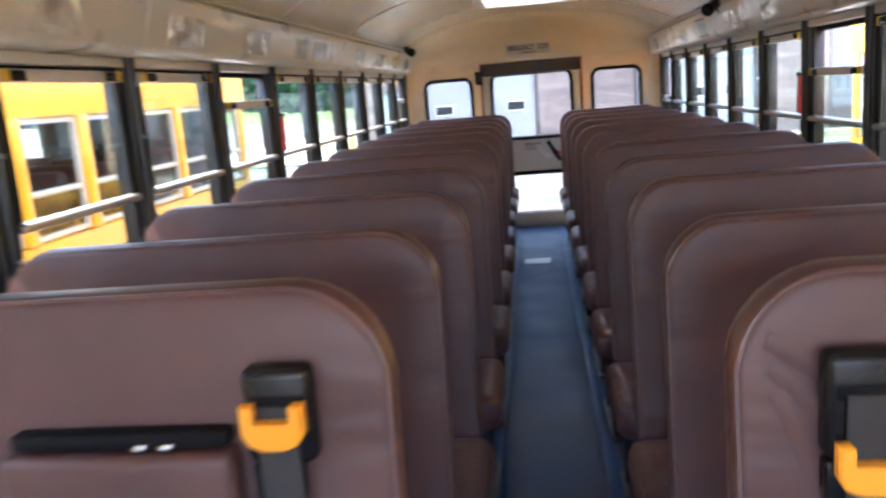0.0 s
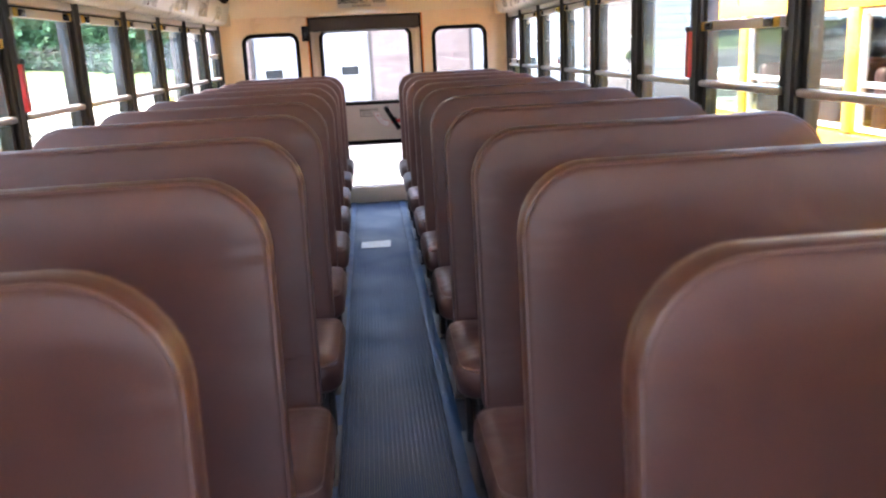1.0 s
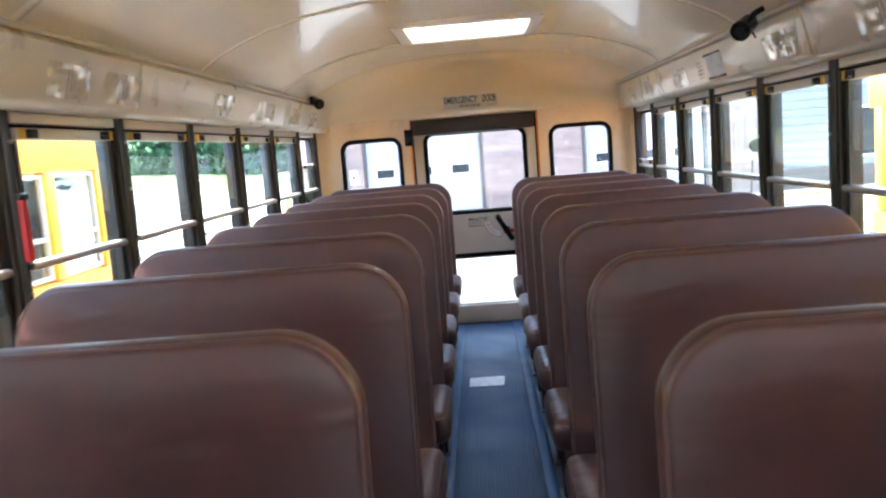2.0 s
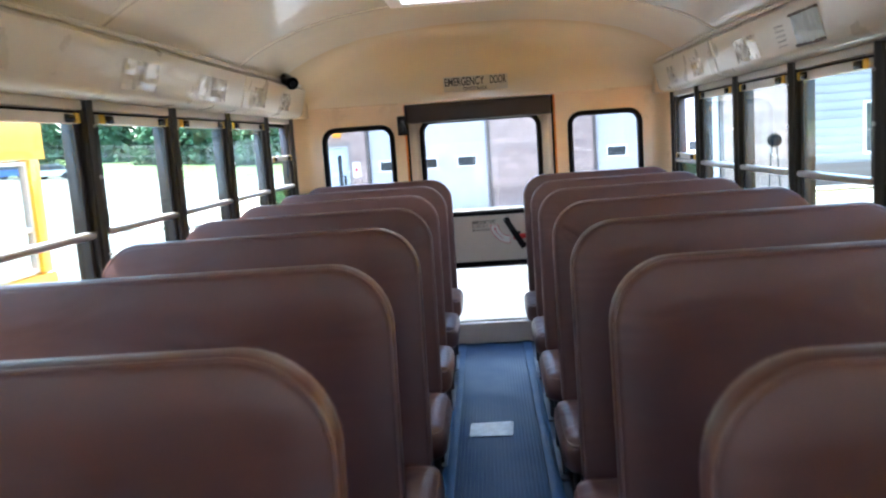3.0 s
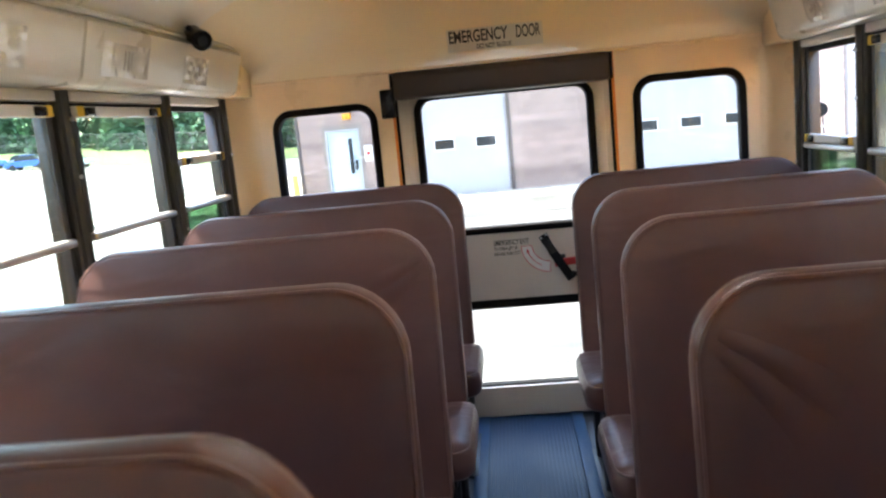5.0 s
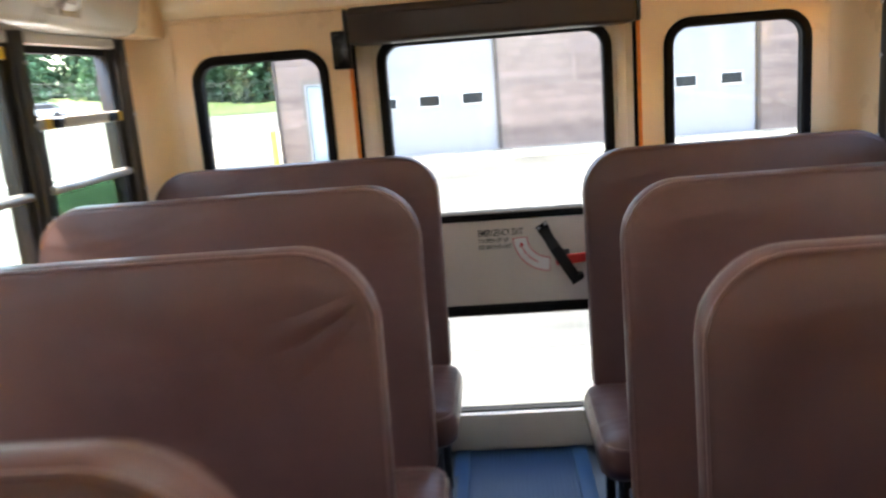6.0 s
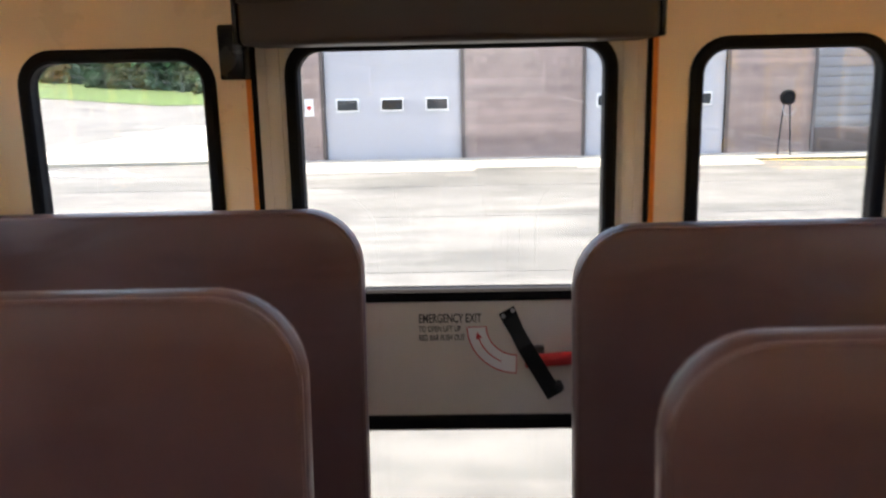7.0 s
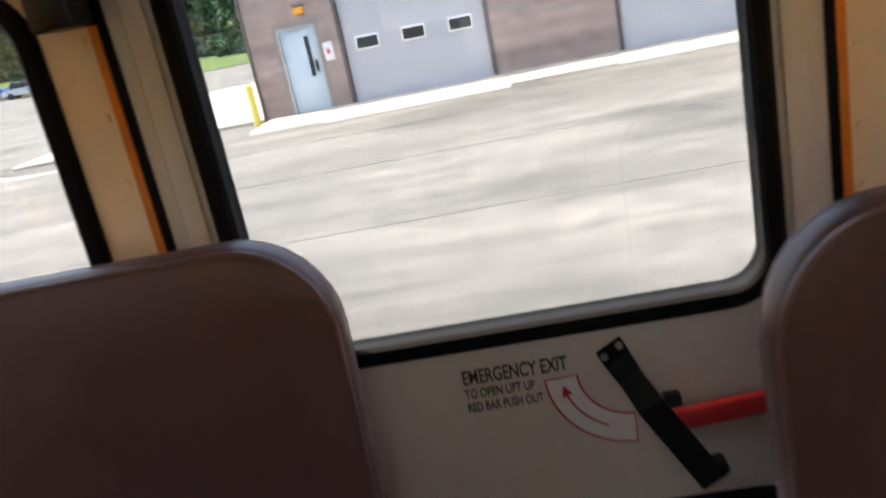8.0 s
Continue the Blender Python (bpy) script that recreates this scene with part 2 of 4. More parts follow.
CAR_DARK = principled("dark car paint", (0.03, 0.035, 0.05), 0.25, coat=0.8)
TYRE = principled("tyre rubber", (0.02, 0.02, 0.02), 0.8)

# ---- building blocks ----


def finish(bm, material, name, smooth=38):
    me = bpy.data.meshes.new(name)
    bmesh.ops.recalc_face_normals(bm, faces=bm.faces)
    bm.to_mesh(me)
    bm.free()
    for mat in material if isinstance(material, (list, tuple)) else [material]:
        me.materials.append(mat)
    if smooth:
        me.polygons.foreach_set("use_smooth", [True] * len(me.polygons))
        me.set_sharp_from_angle(angle=radians(smooth))
    return me


def part(name, bm, material, parent=None, label="", smooth=38):
    ob = new(name, finish(bm, material, name, smooth))
    if parent is not None:
        ob.parent = parent
    if label:
        ob["label"] = label
    return ob


def thing(name, label, category, group="", at=(0, 0, 0)):
    ob = new(name)
    ob.empty_display_size = 0.1
    ob.location = at
    return tagged(ob, label, category, group)


def box(bm, x0, x1, y0, y1, z0, z1, bevel=0.0, seg=2):
    r = bmesh.ops.create_cube(bm, size=1.0)
    vs = r["verts"]
    for v in vs:
        v.co = Vector(((x0 + x1) / 2 + v.co.x * (x1 - x0), (y0 + y1) / 2 + v.co.y * (y1 - y0), (z0 + z1) / 2 + v.co.z * (z1 - z0)))
    if bevel:
        es = list({e for v in vs for e in v.link_edges})
        bmesh.ops.bevel(bm, geom=es, offset=bevel, segments=seg, affect="EDGES", profile=0.5)
    return bm


def one_box(*a, **k):
    return box(bmesh.new(), *a, **k)


def rrect(w, h, r, seg=8, r_low=None):
    """Outline of a rounded rectangle round (0, 0), counter-clockwise from the lower left."""
    low = r if r_low is None else r_low
    pts = []
    for cx, cy, rr, a0 in ((-1, -1, low, 180), (1, -1, low, 270), (1, 1, r, 0), (-1, 1, r, 90)):
        for i in range(seg + 1):
            a = radians(a0 + 90 * i / seg)
            pts.append((cx * (w / 2 - rr) + rr * math.cos(a), cy * (h / 2 - rr) + rr * math.sin(a)))
    return pts


def loft(bm, rings, close=True, caps=True):
    """Joins rings of equally many points into a skin."""
    rows = [[bm.verts.new(p) for p in ring] for ring in rings]
    n = len(rows[0])
    for a, b in zip(rows, rows[1:]):
        for i in range(n if close else n - 1):
            j = (i + 1) % n
            bm.faces.new((a[i], a[j], b[j], b[i]))
    if caps:
        bm.faces.new(rows[0])
        bm.faces.new(rows[-1][::-1])
    return bm


def tube(bm, pts, r, seg=8, caps=True):
    """A round bar along a line of points."""
    pts = [Vector(p) for p in pts]
    rings = []
    for i, p in enumerate(pts):
        d = (pts[min(i + 1, len(pts) - 1)] - pts[max(i - 1, 0)]).normalized()
        side = d.cross(Vector((0, 0, 1)))
        side = side.normalized() if side.length > 0.01 else Vector((1, 0, 0))
        up = side.cross(d).normalized()
        rings.append([p + side * (r * math.cos(2 * math.pi * k / seg)) + up * (r * math.sin(2 * math.pi * k / seg)) for k in range(seg)])
    return loft(bm, rings, caps=caps)


def cylinder(bm, centre, axis, r, length, seg=20, bevel=0.0):
    c, d = Vector(centre), Vector(axis).normalized()
    q = d.to_track_quat("Z", "Y")
    rings = []
    for t, rr in ((-0.5, r - bevel), (-0.5 + bevel / length, r), (0.5 - bevel / length, r), (0.5, r - bevel)) if bevel else ((-0.5, r), (0.5, r)):
        rings.append([c + d * (t * length) + q @ Vector((rr * math.cos(2 * math.pi * k / seg), rr * math.sin(2 * math.pi * k / seg), 0)) for k in range(seg)])
    return loft(bm, rings)


def gasket(cx, cz, w, h, r, wide, y0, y1):
    """A rounded rubber ring in the x-z plane round an opening of w by h."""
    bm = bmesh.new()
    prof = [(0, y1), (0, y0 + 0.006), (0.006, y0), (wide - 0.008, y0), (wide, y0 + 0.008), (wide, y1)]
    rings = []
    for d, y in prof:
        rings.append([(cx + x, y, cz + z) for x, z in rrect(w + 2 * d, h + 2 * d, r + d, 8)])
    return loft(bm, rings, caps=False)


def pane(cx, cz, w, h, r, y):
    bm = bmesh.new()
    o = rrect(w, h, r, 6)
    return loft(bm, [[(cx + x, y - 0.002, cz + z) for x, z in o], [(cx + x, y + 0.002, cz + z) for x, z in o]])


def letters(name, text, size, m, material, parent, width=None, thick=0.0004):
    """Lettering in the built-in font as a mesh in the x-y plane of m, starting at its origin."""
    cu = bpy.data.curves.new(name, "FONT")
    cu.body, cu.size, cu.extrude, cu.offset = text, size, thick, size * 0.020
    tmp = bpy.data.objects.new(name, cu)
    scene.collection.objects.link(tmp)
    bpy.context.view_layer.update()
    me = bpy.data.meshes.new_from_object(tmp.evaluated_get(bpy.context.evaluated_depsgraph_get()))
    bpy.data.objects.remove(tmp)
    xs = [v.co.x for v in me.vertices]
    k = width / (max(xs) - min(xs)) if width else 1.0
    me.transform(Matrix.Diagonal((k, 1, 1, 1)))
    me.materials.clear()
    me.materials.append(material)
    ob = new(name, me)
    ob.parent = parent
    ob.matrix_basis = m
    return ob


def structure(name, bm, material, label, smooth=38):
    return tagged(part(name, bm, material, None, "", smooth), label, "", "", "structure")


# ---- the bus shell ----
W, REAR_Y, FRONT_Y = 1.14, 7.30, -1.65
PITCH, FIRST_POST = 0.6465, 2.052
POSTS = [FIRST_POST + PITCH * k for k in range(-5, 8)]
LAST_POST = 7.125
ARC = [(0.0, 1.893), (0.2, 1.889), (0.4, 1.875), (0.6, 1.848), (0.75, 1.811), (0.87, 1.767), (0.96, 1.724), (1.03, 1.678), (1.07, 1.635)]


def arc_z(x):
    x = abs(x)
    for (xa, za), (xb, zb) in zip(ARC, ARC[1:]):
        if x <= xb:
            return za + (zb - za) * (x - xa) / (xb - xa)
    return ARC[-1][1]


XS = [-x for x, _ in ARC[:0:-1]] + [x for x, _ in ARC]


def build_floor():
    bm = one_box(-W - 0.06, W + 0.06, FRONT_Y, REAR_Y + 0.05, -0.06, 0.0)
    floor = structure("floor", bm, FLOOR_SIDE, "dark blue rubber covered bus floor under the seats")
    # ribbed aisle runner
    bm = bmesh.new()
    x, prof = -0.160, [(-0.165, 0.0005), (-0.165, 0.004)]
    while x < 0.175:
        prof += [(x, 0.002), (x + 0.001, 0.0068), (x + 0.007, 0.0068), (x + 0.008, 0.002)]
        x += 0.0152
    prof += [(0.185, 0.004), (0.185, 0.0005)]
    loft(bm, [[(a, y, z) for a, z in prof] for y in (FRONT_Y, REAR_Y - 0.04)], close=False, caps=False)
    tagged(part("aisle_runner", bm, FLOOR_BLUE, None, "", 20), "blue ribbed rubber runner along the bus aisle", "floor runner", "", "structure")
    for x0, x1 in ((-0.215, -0.166), (0.186, 0.235)):
        tagged(part("floor_trim", one_box(x0, x1, FRONT_Y, REAR_Y - 0.04, 0.0005, 0.0095, bevel=0.003), TRIM_BLUE), "smooth blue rubber edge strip along the aisle", "floor trim", "", "structure")
    patch = bmesh.new()
    o = rrect(0.19, 0.17, 0.012, 3)
    rng = random.Random(4)
    o = [(a + rng.uniform(-0.006, 0.006), b + rng.uniform(-0.006, 0.006)) for a, b in o]
    loft(patch, [[(-0.021 + a, 5.73 + b, z) for a, b in o] for z in (0.007, 0.0085)])
    tagged(part("floor_patch", patch, TAPE), "worn silvery tape patch stuck on the blue runner", "tape")
    # wheel-house free riser at the end of the aisle
    structure("rear_riser", one_box(-0.46, 0.46, REAR_Y - 0.035, REAR_Y, 0.0, 0.135, bevel=0.006), DOOR_PAINT, "cream painted step riser under the rear door")
    return floor


def build_sides():
    for s, nm in ((-1, "wall_left"), (1, "wall_right")):
        a, b = (-W - 0.06, -W) if s < 0 else (W, W + 0.06)
        wall = structure(nm, one_box(a, b, FRONT_Y, REAR_Y + 0.05, 0.0, 0.70), COVE, "beige painted steel side wall of the bus")
        top = part("upper_panel", one_box(a, b, FRONT_Y, REAR_Y + 0.05, 1.476, 1.72), COVE, wall)
        part("rear_pillar", one_box(a, b, LAST_POST + 0.03, REAR_Y + 0.05, 0.70, 1.476), REAR, wall)
        part("front_pillar", one_box(a, b, FRONT_Y, POSTS[0] - 0.04, 0.70, 1.476), COVE, wall)
        part("rub_rail", one_box(s * (W + 0.075) - 0.012, s * (W + 0.075) + 0.012, FRONT_Y, REAR_Y + 0.05, 0.60, 0.68, bevel=0.004), YELLOW, wall, "yellow painted outer rail")
        for z0, z1 in ((-0.30, 0.70), (1.4765, 1.72)):
            part("outer_skin", one_box(s * (W + 0.0625) - 0.0022, s * (W + 0.0625) + 0.0022, FRONT_Y, REAR_Y + 0.05, z0, z1), YELLOW, wall, "yellow painted outer skin")
        fx = sorted((s * 1.052, s * (W - 0.0015)))
        part("corner_filler", one_box(fx[0], fx[1], 7.081, REAR_Y - 0.003, 1.4775, 1.72, bevel=0.008), REAR, wall)
        # rounded corner panel between side and rear wall
        bm = bmesh.new()
        rings = []
        for z in (0.0, 1.53):
            rings.append([(s * (W - 0.001 - 0.10 * (1 - math.cos(radians(a)))), LAST_POST + 0.035 + (REAR_Y - LAST_POST - 0.037) * math.sin(radians(a)), z) for a in range(0, 91, 10)])
        loft(bm, rings, close=False, caps=False)
        part("corner_panel", bm, REAR, wall, "curved cream corner panel")


def window_bay(s, y0, y1, sash_top, index, low_glass):
    """One split-sash side window between two posts; sash_top is where the sliding sash stands."""
    x_in, x_out = s * (W - 0.005), s * (W + 0.045)
    bay = new("window_%d" % index)
    tagged(bay, "split-sash bus side window, " + ("sliding sash lowered" if sash_top < 1.4 else "closed") + ", tinted glass in black frame", "window", "side windows", "structure")

    def bx(x0, x1, *a, **k):
        return one_box(min(x0, x1), max(x0, x1), *a, **k)
    for ya, yb in ((y0 + 0.036, y0 + 0.058), (y1 - 0.058, y1 - 0.036)):
        part("window_frame", bx(s * (W + 0.006), s * (W + 0.05), ya, yb, 0.70, 1.447, bevel=0.004), POST, bay)
    part("head_rail", bx(s * (W - 0.012), s * (W + 0.05), y0 + 0.036, y1 - 0.036, 1.447, 1.4755, bevel=0.005), WHITE_RAIL, bay)
    part("head_seal", bx(s * (W + 0.017), s * (W + 0.048), y0 + 0.0585, y1 - 0.0585, 1.428, 1.4465), RUBBER, bay, "black rubber seal")
    ya, yb = y0 + 0.058, y1 - 0.058
    part("sill", bx(s * (W - 0.008), s * (W + 0.055), ya, yb, 0.70, 0.722, bevel=0.004), ALU, bay)
    # lower fixed light with its round-nosed meeting rail
    part("meeting_rail", bx(s * (W - 0.016), s * (W + 0.02), ya - 0.01, yb + 0.01, 1.072, 1.094, bevel=0.008, seg=3), ALU, bay, "bright aluminium rail")
    drop = 1.437 - sash_top
    z_low = 1.085 - drop
    p = part("pane", bx(s * (W + 0.030), s * (W + 0.034), ya, yb, 0.722, 1.08), low_glass, bay)
    p.visible_shadow = False
    # sliding sash
    sash = part("sash_rail", bx(s * (W - 0.010), s * (W + 0.016), ya, yb, sash_top - 0.030, sash_top, bevel=0.004), WHITE_RAIL, bay, "pale sash rail")
    for yc, d in ((ya, 1), (yb, -1)):
        part("latch_label", bx(s * (W - 0.0135), s * (W - 0.0095), yc + d * 0.004, yc + d * 0.034, sash_top - 0.029, sash_top - 0.001) if d > 0 else bx(s * (W - 0.0135), s * (W - 0.0095), yc - 0.034, yc - 0.004, sash_top - 0.029, sash_top - 0.001), LATCH, sash, "yellow latch label")
        k0, k1 = sorted((yc + d * 0.038, yc + d * 0.085))
        part("latch", bx(s * (W - 0.020), s * (W - 0.0095), k0, k1, sash_top - 0.028, sash_top - 0.004, bevel=0.003), BLACK_PLASTIC, sash, "black sliding latch")
    for yc in (ya + 0.008, yb - 0.008):
        part("sash_stile", bx(s * (W + 0.002), s * (W + 0.016), yc - 0.008, yc + 0.008, max(0.724, z_low), sash_top - 0.031), POST, bay)
    p = part("pane", bx(s * (W + 0.006), s * (W + 0.010), ya + 0.016, yb - 0.016, max(0.724, z_low), sash_top - 0.030), SIDE_GLASS, bay)
    p.visible_shadow = False


def window_post(s, y):
    bm = bmesh.new()
    prof = [(0.055, -0.034), (-0.004, -0.034), (-0.010, -0.030), (-0.010, -0.012), (-0.020, -0.008), (-0.024, -0.004), (-0.024, 0.004), (-0.020, 0.008), (-0.010, 0.012), (-0.010, 0.030), (-0.004, 0.034), (0.055, 0.034)]
    loft(bm, [[(s * (W + a), y + b, z) for a, b in prof] for z in (0.70, 1.4755)])
    post = tagged(part("window_post", bm, POST, None, "", 30), "black steel post between the side windows", "window post", "window posts", "structure")
    for z in (0.80, 1.02, 1.25, 1.40):
        part("screw", cylinder(bmesh.new(), (s * (W - 0.025), y, z), (1, 0, 0), 0.006, 0.006, 8), SCREW, post)
    return post


def build_windows():
    i = 0
    for s in (-1, 1):
        ys = POSTS + [LAST_POST]
        for k, (y0, y1) in enumerate(zip(ys, ys[1:])):
            i += 1
            top = 1.437
            if abs(y0 - 2.70) < 0.1:
                top = 1.335 if s < 0 else 1.285
            if k == len(ys) - 2:
                top = 1.265 if s < 0 else 1.125
            window_bay(s, y0, y1, top, i, GREEN_GLASS if k == len(ys) - 2 else SIDE_GLASS)
        for y in ys:
            window_post(s, y)


def build_ceiling():
    y_dome = 6.64
    hx0, hx1, hy0, hy1 = -0.30, 0.32, 5.27, 5.83
    bm = bmesh.new()
    xs = sorted(set([round(x, 3) for x in XS] + [hx0, hx1]))
    ys = [FRONT_Y] + [-1.0, 1.0, 3.0] + [hy0, hy1, y_dome]
    grid = [[bm.verts.new((x, y, arc_z(x))) for x in xs] for y in ys]
    top = [[bm.verts.new((x, y, arc_z(x) + 0.05)) for x in xs] for y in ys]
    for j in range(len(ys) - 1):
        for i in range(len(xs) - 1):
            if xs[i] >= hx0 and xs[i + 1] <= hx1 and ys[j] >= hy0 and ys[j + 1] <= hy1:
                continue
            bm.faces.new((grid[j][i], grid[j][i + 1], grid[j + 1][i + 1], grid[j + 1][i]))
            bm.faces.new((top[j][i], top[j + 1][i], top[j + 1][i + 1], top[j][i + 1]))
    structure("ceiling", bm, CEILING, "glossy beige curved steel bus ceiling", 60)
    # rear dome that brings the ceiling down to the rear wall
    bm = bmesh.new()
    rings = []
    for k in range(19):
        u = radians(90 * k / 18)
        y = y_dome + (REAR_Y - 0.004 - y_dome) * math.sin(u)
        c = math.cos(u) ** 0.75
        rings.append([(x, y, 1.53 + (arc_z(x) - 1.53) * c) for x in xs])
    loft(bm, rings, close=False, caps=False)
    structure("ceiling_dome", bm, DOME, "cream domed ceiling end over the rear door", 60)
    # outer roof skin
    bm = bmesh.new()
    n = 24
    prof = [(-(W + 0.07) * math.cos(math.pi * k / n), 1.66 + 0.40 * math.sin(math.pi * k / n) ** 0.8) for k in range(n + 1)]
    hole = [i for i in range(n) if prof[i][0] >= -0.40 and prof[i + 1][0] <= 0.40]
    for ya, yb, cut in ((FRONT_Y, hy0 - 0.03, False), (hy0 - 0.03, hy1 + 0.03, True), (hy1 + 0.03, REAR_Y + 0.06, False)):
        for i in range(n):
            if cut and i in hole:
                continue
            bm.faces.new([bm.verts.new(p) for p in ((prof[i][0], ya, prof[i][1]), (prof[i + 1][0], ya, prof[i + 1][1]), (prof[i + 1][0], yb, prof[i + 1][1]), (prof[i][0], yb, prof[i][1]))])
    bmesh.ops.remove_doubles(bm, verts=bm.verts, dist=0.0005)
    structure("roof", bm, YELLOW, "yellow painted outer bus roof", 60)
    bm = bmesh.new()
    o = [(p[0], p[1]) for p in prof]
    loft(bm, [[(a, y, b) for a, b in o] for y in (REAR_Y + 0.055, REAR_Y + 0.075)])
    structure("roof_end", bm, YELLOW, "yellow outer panel closing the roof end")
    # seams with their cover strips
    for y in (-0.59, 0.70, 2.00, 3.29, 4.58, 5.88):
        rib = bmesh.new()
        prof_x = [x for x in xs]
        rings = []
        for dy, dz in ((-0.02, -0.0005), (-0.017, -0.004), (0.017, -0.004), (0.02, -0.0005)):
            rings.append([(x * 0.999, y + dy, arc_z(x) + dz) for x in prof_x])
        loft(rib, rings, close=False, caps=False)
        r = tagged(part("ceiling_rib", rib, CEILING, None, "", 60), "riveted cover strip across the ceiling", "ceiling strip", "ceiling strips", "structure")
        for k in range(15):
            x = -1.0 + k * 2.0 / 14
            part("rivet", cylinder(bmesh.new(), (x, y, arc_z(x) - 0.005), (0, 0, 1), 0.006, 0.004, 8), CEILING, r)
    # side cove panels
    for s in (-1, 1):
        prof = [(1.135, 1.4765), (1.075, 1.479), (1.055, 1.486), (1.043, 1.50), (1.012, 1.615), (1.008, 1.632), (1.016, 1.642), (1.034, 1.648), (1.045, 1.66), (1.05, 1.675), (1.135, 1.70)]
        y_cuts = [FRONT_Y, 0.05, 1.99, 3.935, 5.88, 7.08]
        for ya, yb in zip(y_cuts, y_cuts[1:]):
            bm = bmesh.new()
            rings = [[(s * (1.12 + (x - 1.12) * 0.9), ya + 0.002, 1.58 + (z - 1.58) * 0.97) for x, z in prof]]
            rings += [[(s * x, y, z) for x, z in prof] for y in (ya + 0.008, yb - 0.008)]
            rings += [[(s * (1.12 + (x - 1.12) * 0.9), yb - 0.002, 1.58 + (z - 1.58) * 0.97) for x, z in prof]]
            loft(bm, rings)
            tagged(part("cove_panel", bm, COVE, None, "", 40), "beige cove panel above the side windows", "cove panel", "cove panels", "structure")
        part_rail = tube(bmesh.new(), [(s * 1.03, FRONT_Y, 1.662), (s * 1.03, 7.08, 1.662)], 0.009, 8)
        tagged(part("cove_bead", part_rail, WHITE_RAIL), "pale bead along the top of the cove", "trim", "", "structure")
    return hx0, hx1, hy0, hy1


def build_hatch(hx0, hx1, hy0, hy1):
    hatch = thing("roof_hatch", "white roof escape hatch with bright translucent panel", "roof hatch")
    bm = bmesh.new()
    z0 = 1.868
    for a in (((hx0 - 0.05, hx1 + 0.05), (hy0 - 0.05, hy0 + 0.012)), ((hx0 - 0.05, hx1 + 0.05), (hy1 - 0.012, hy1 + 0.05))):
        box(bm, *a[0], *a[1], z0, z0 + 0.10, bevel=0.006)
    for a in (((hx0 - 0.05, hx0 + 0.012), (hy0 + 0.0125, hy1 - 0.0125)), ((hx1 - 0.012, hx1 + 0.05), (hy0 + 0.0125, hy1 - 0.0125))):
        box(bm, *a[0], *a[1], z0, z0 + 0.10, bevel=0.006)
    part("frame", bm, WHITE, hatch)
    part("panel", one_box(hx0, hx1, hy0, hy1, z0 + 0.10, z0 + 0.106), HATCH, hatch, "translucent white panel")
    for x in (hx0 + 0.07, hx1 - 0.07):
        part("knob", cylinder(bmesh.new(), (x, hy1 - 0.06, z0 + 0.085), (0, 0, 1), 0.016, 0.03, 12, 0.004), RED if x > 0 else BLACK_PLASTIC, hatch)


DOOR_X = 0.446
UP = (0.0, 1.117, 0.70, 0.565)      # upper door light: centre x, z, width, height
LOW = (0.0, 0.312, 0.70, 0.355)


def frame_panel(x0, x1, z0, z1, holes, y0, y1):
    """A flat panel with rectangular openings cut through it."""
    bm = bmesh.new()
    xs = sorted({x0, x1, *[h[0] for h in holes], *[h[1] for h in holes]})
    zs = sorted({z0, z1, *[h[2] for h in holes], *[h[3] for h in holes]})

    def solid(i, j):
        if i < 0 or j < 0 or i >= len(xs) - 1 or j >= len(zs) - 1:
            return False
        cx, cz = (xs[i] + xs[i + 1]) / 2, (zs[j] + zs[j + 1]) / 2
        return not any(h[0] < cx < h[1] and h[2] < cz < h[3] for h in holes)
    for i in range(len(xs) - 1):
        for j in range(len(zs) - 1):
            if not solid(i, j):
                continue
            a, b, c, d = xs[i], xs[i + 1], zs[j], zs[j + 1]
            quads = [((a, y0, c), (b, y0, c), (b, y0, d), (a, y0, d)), ((a, y1, c), (a, y1, d), (b, y1, d), (b, y1, c))]
            if not solid(i - 1, j):
                quads.append(((a, y0, c), (a, y0, d), (a, y1, d), (a, y1, c)))
            if not solid(i + 1, j):
                quads.append(((b, y0, c), (b, y1, c), (b, y1, d), (b, y0, d)))
            if not solid(i, j - 1):
                quads.append(((a, y0, c), (a, y1, c), (b, y1, c), (b, y0, c)))
            if not solid(i, j + 1):
                quads.append(((a, y0, d), (b, y0, d), (b, y1, d), (a, y1, d)))
            for q in quads:
                bm.faces.new([bm.verts.new(p) for p in q])
    bmesh.ops.remove_doubles(bm, verts=bm.verts, dist=0.0002)
    return bm


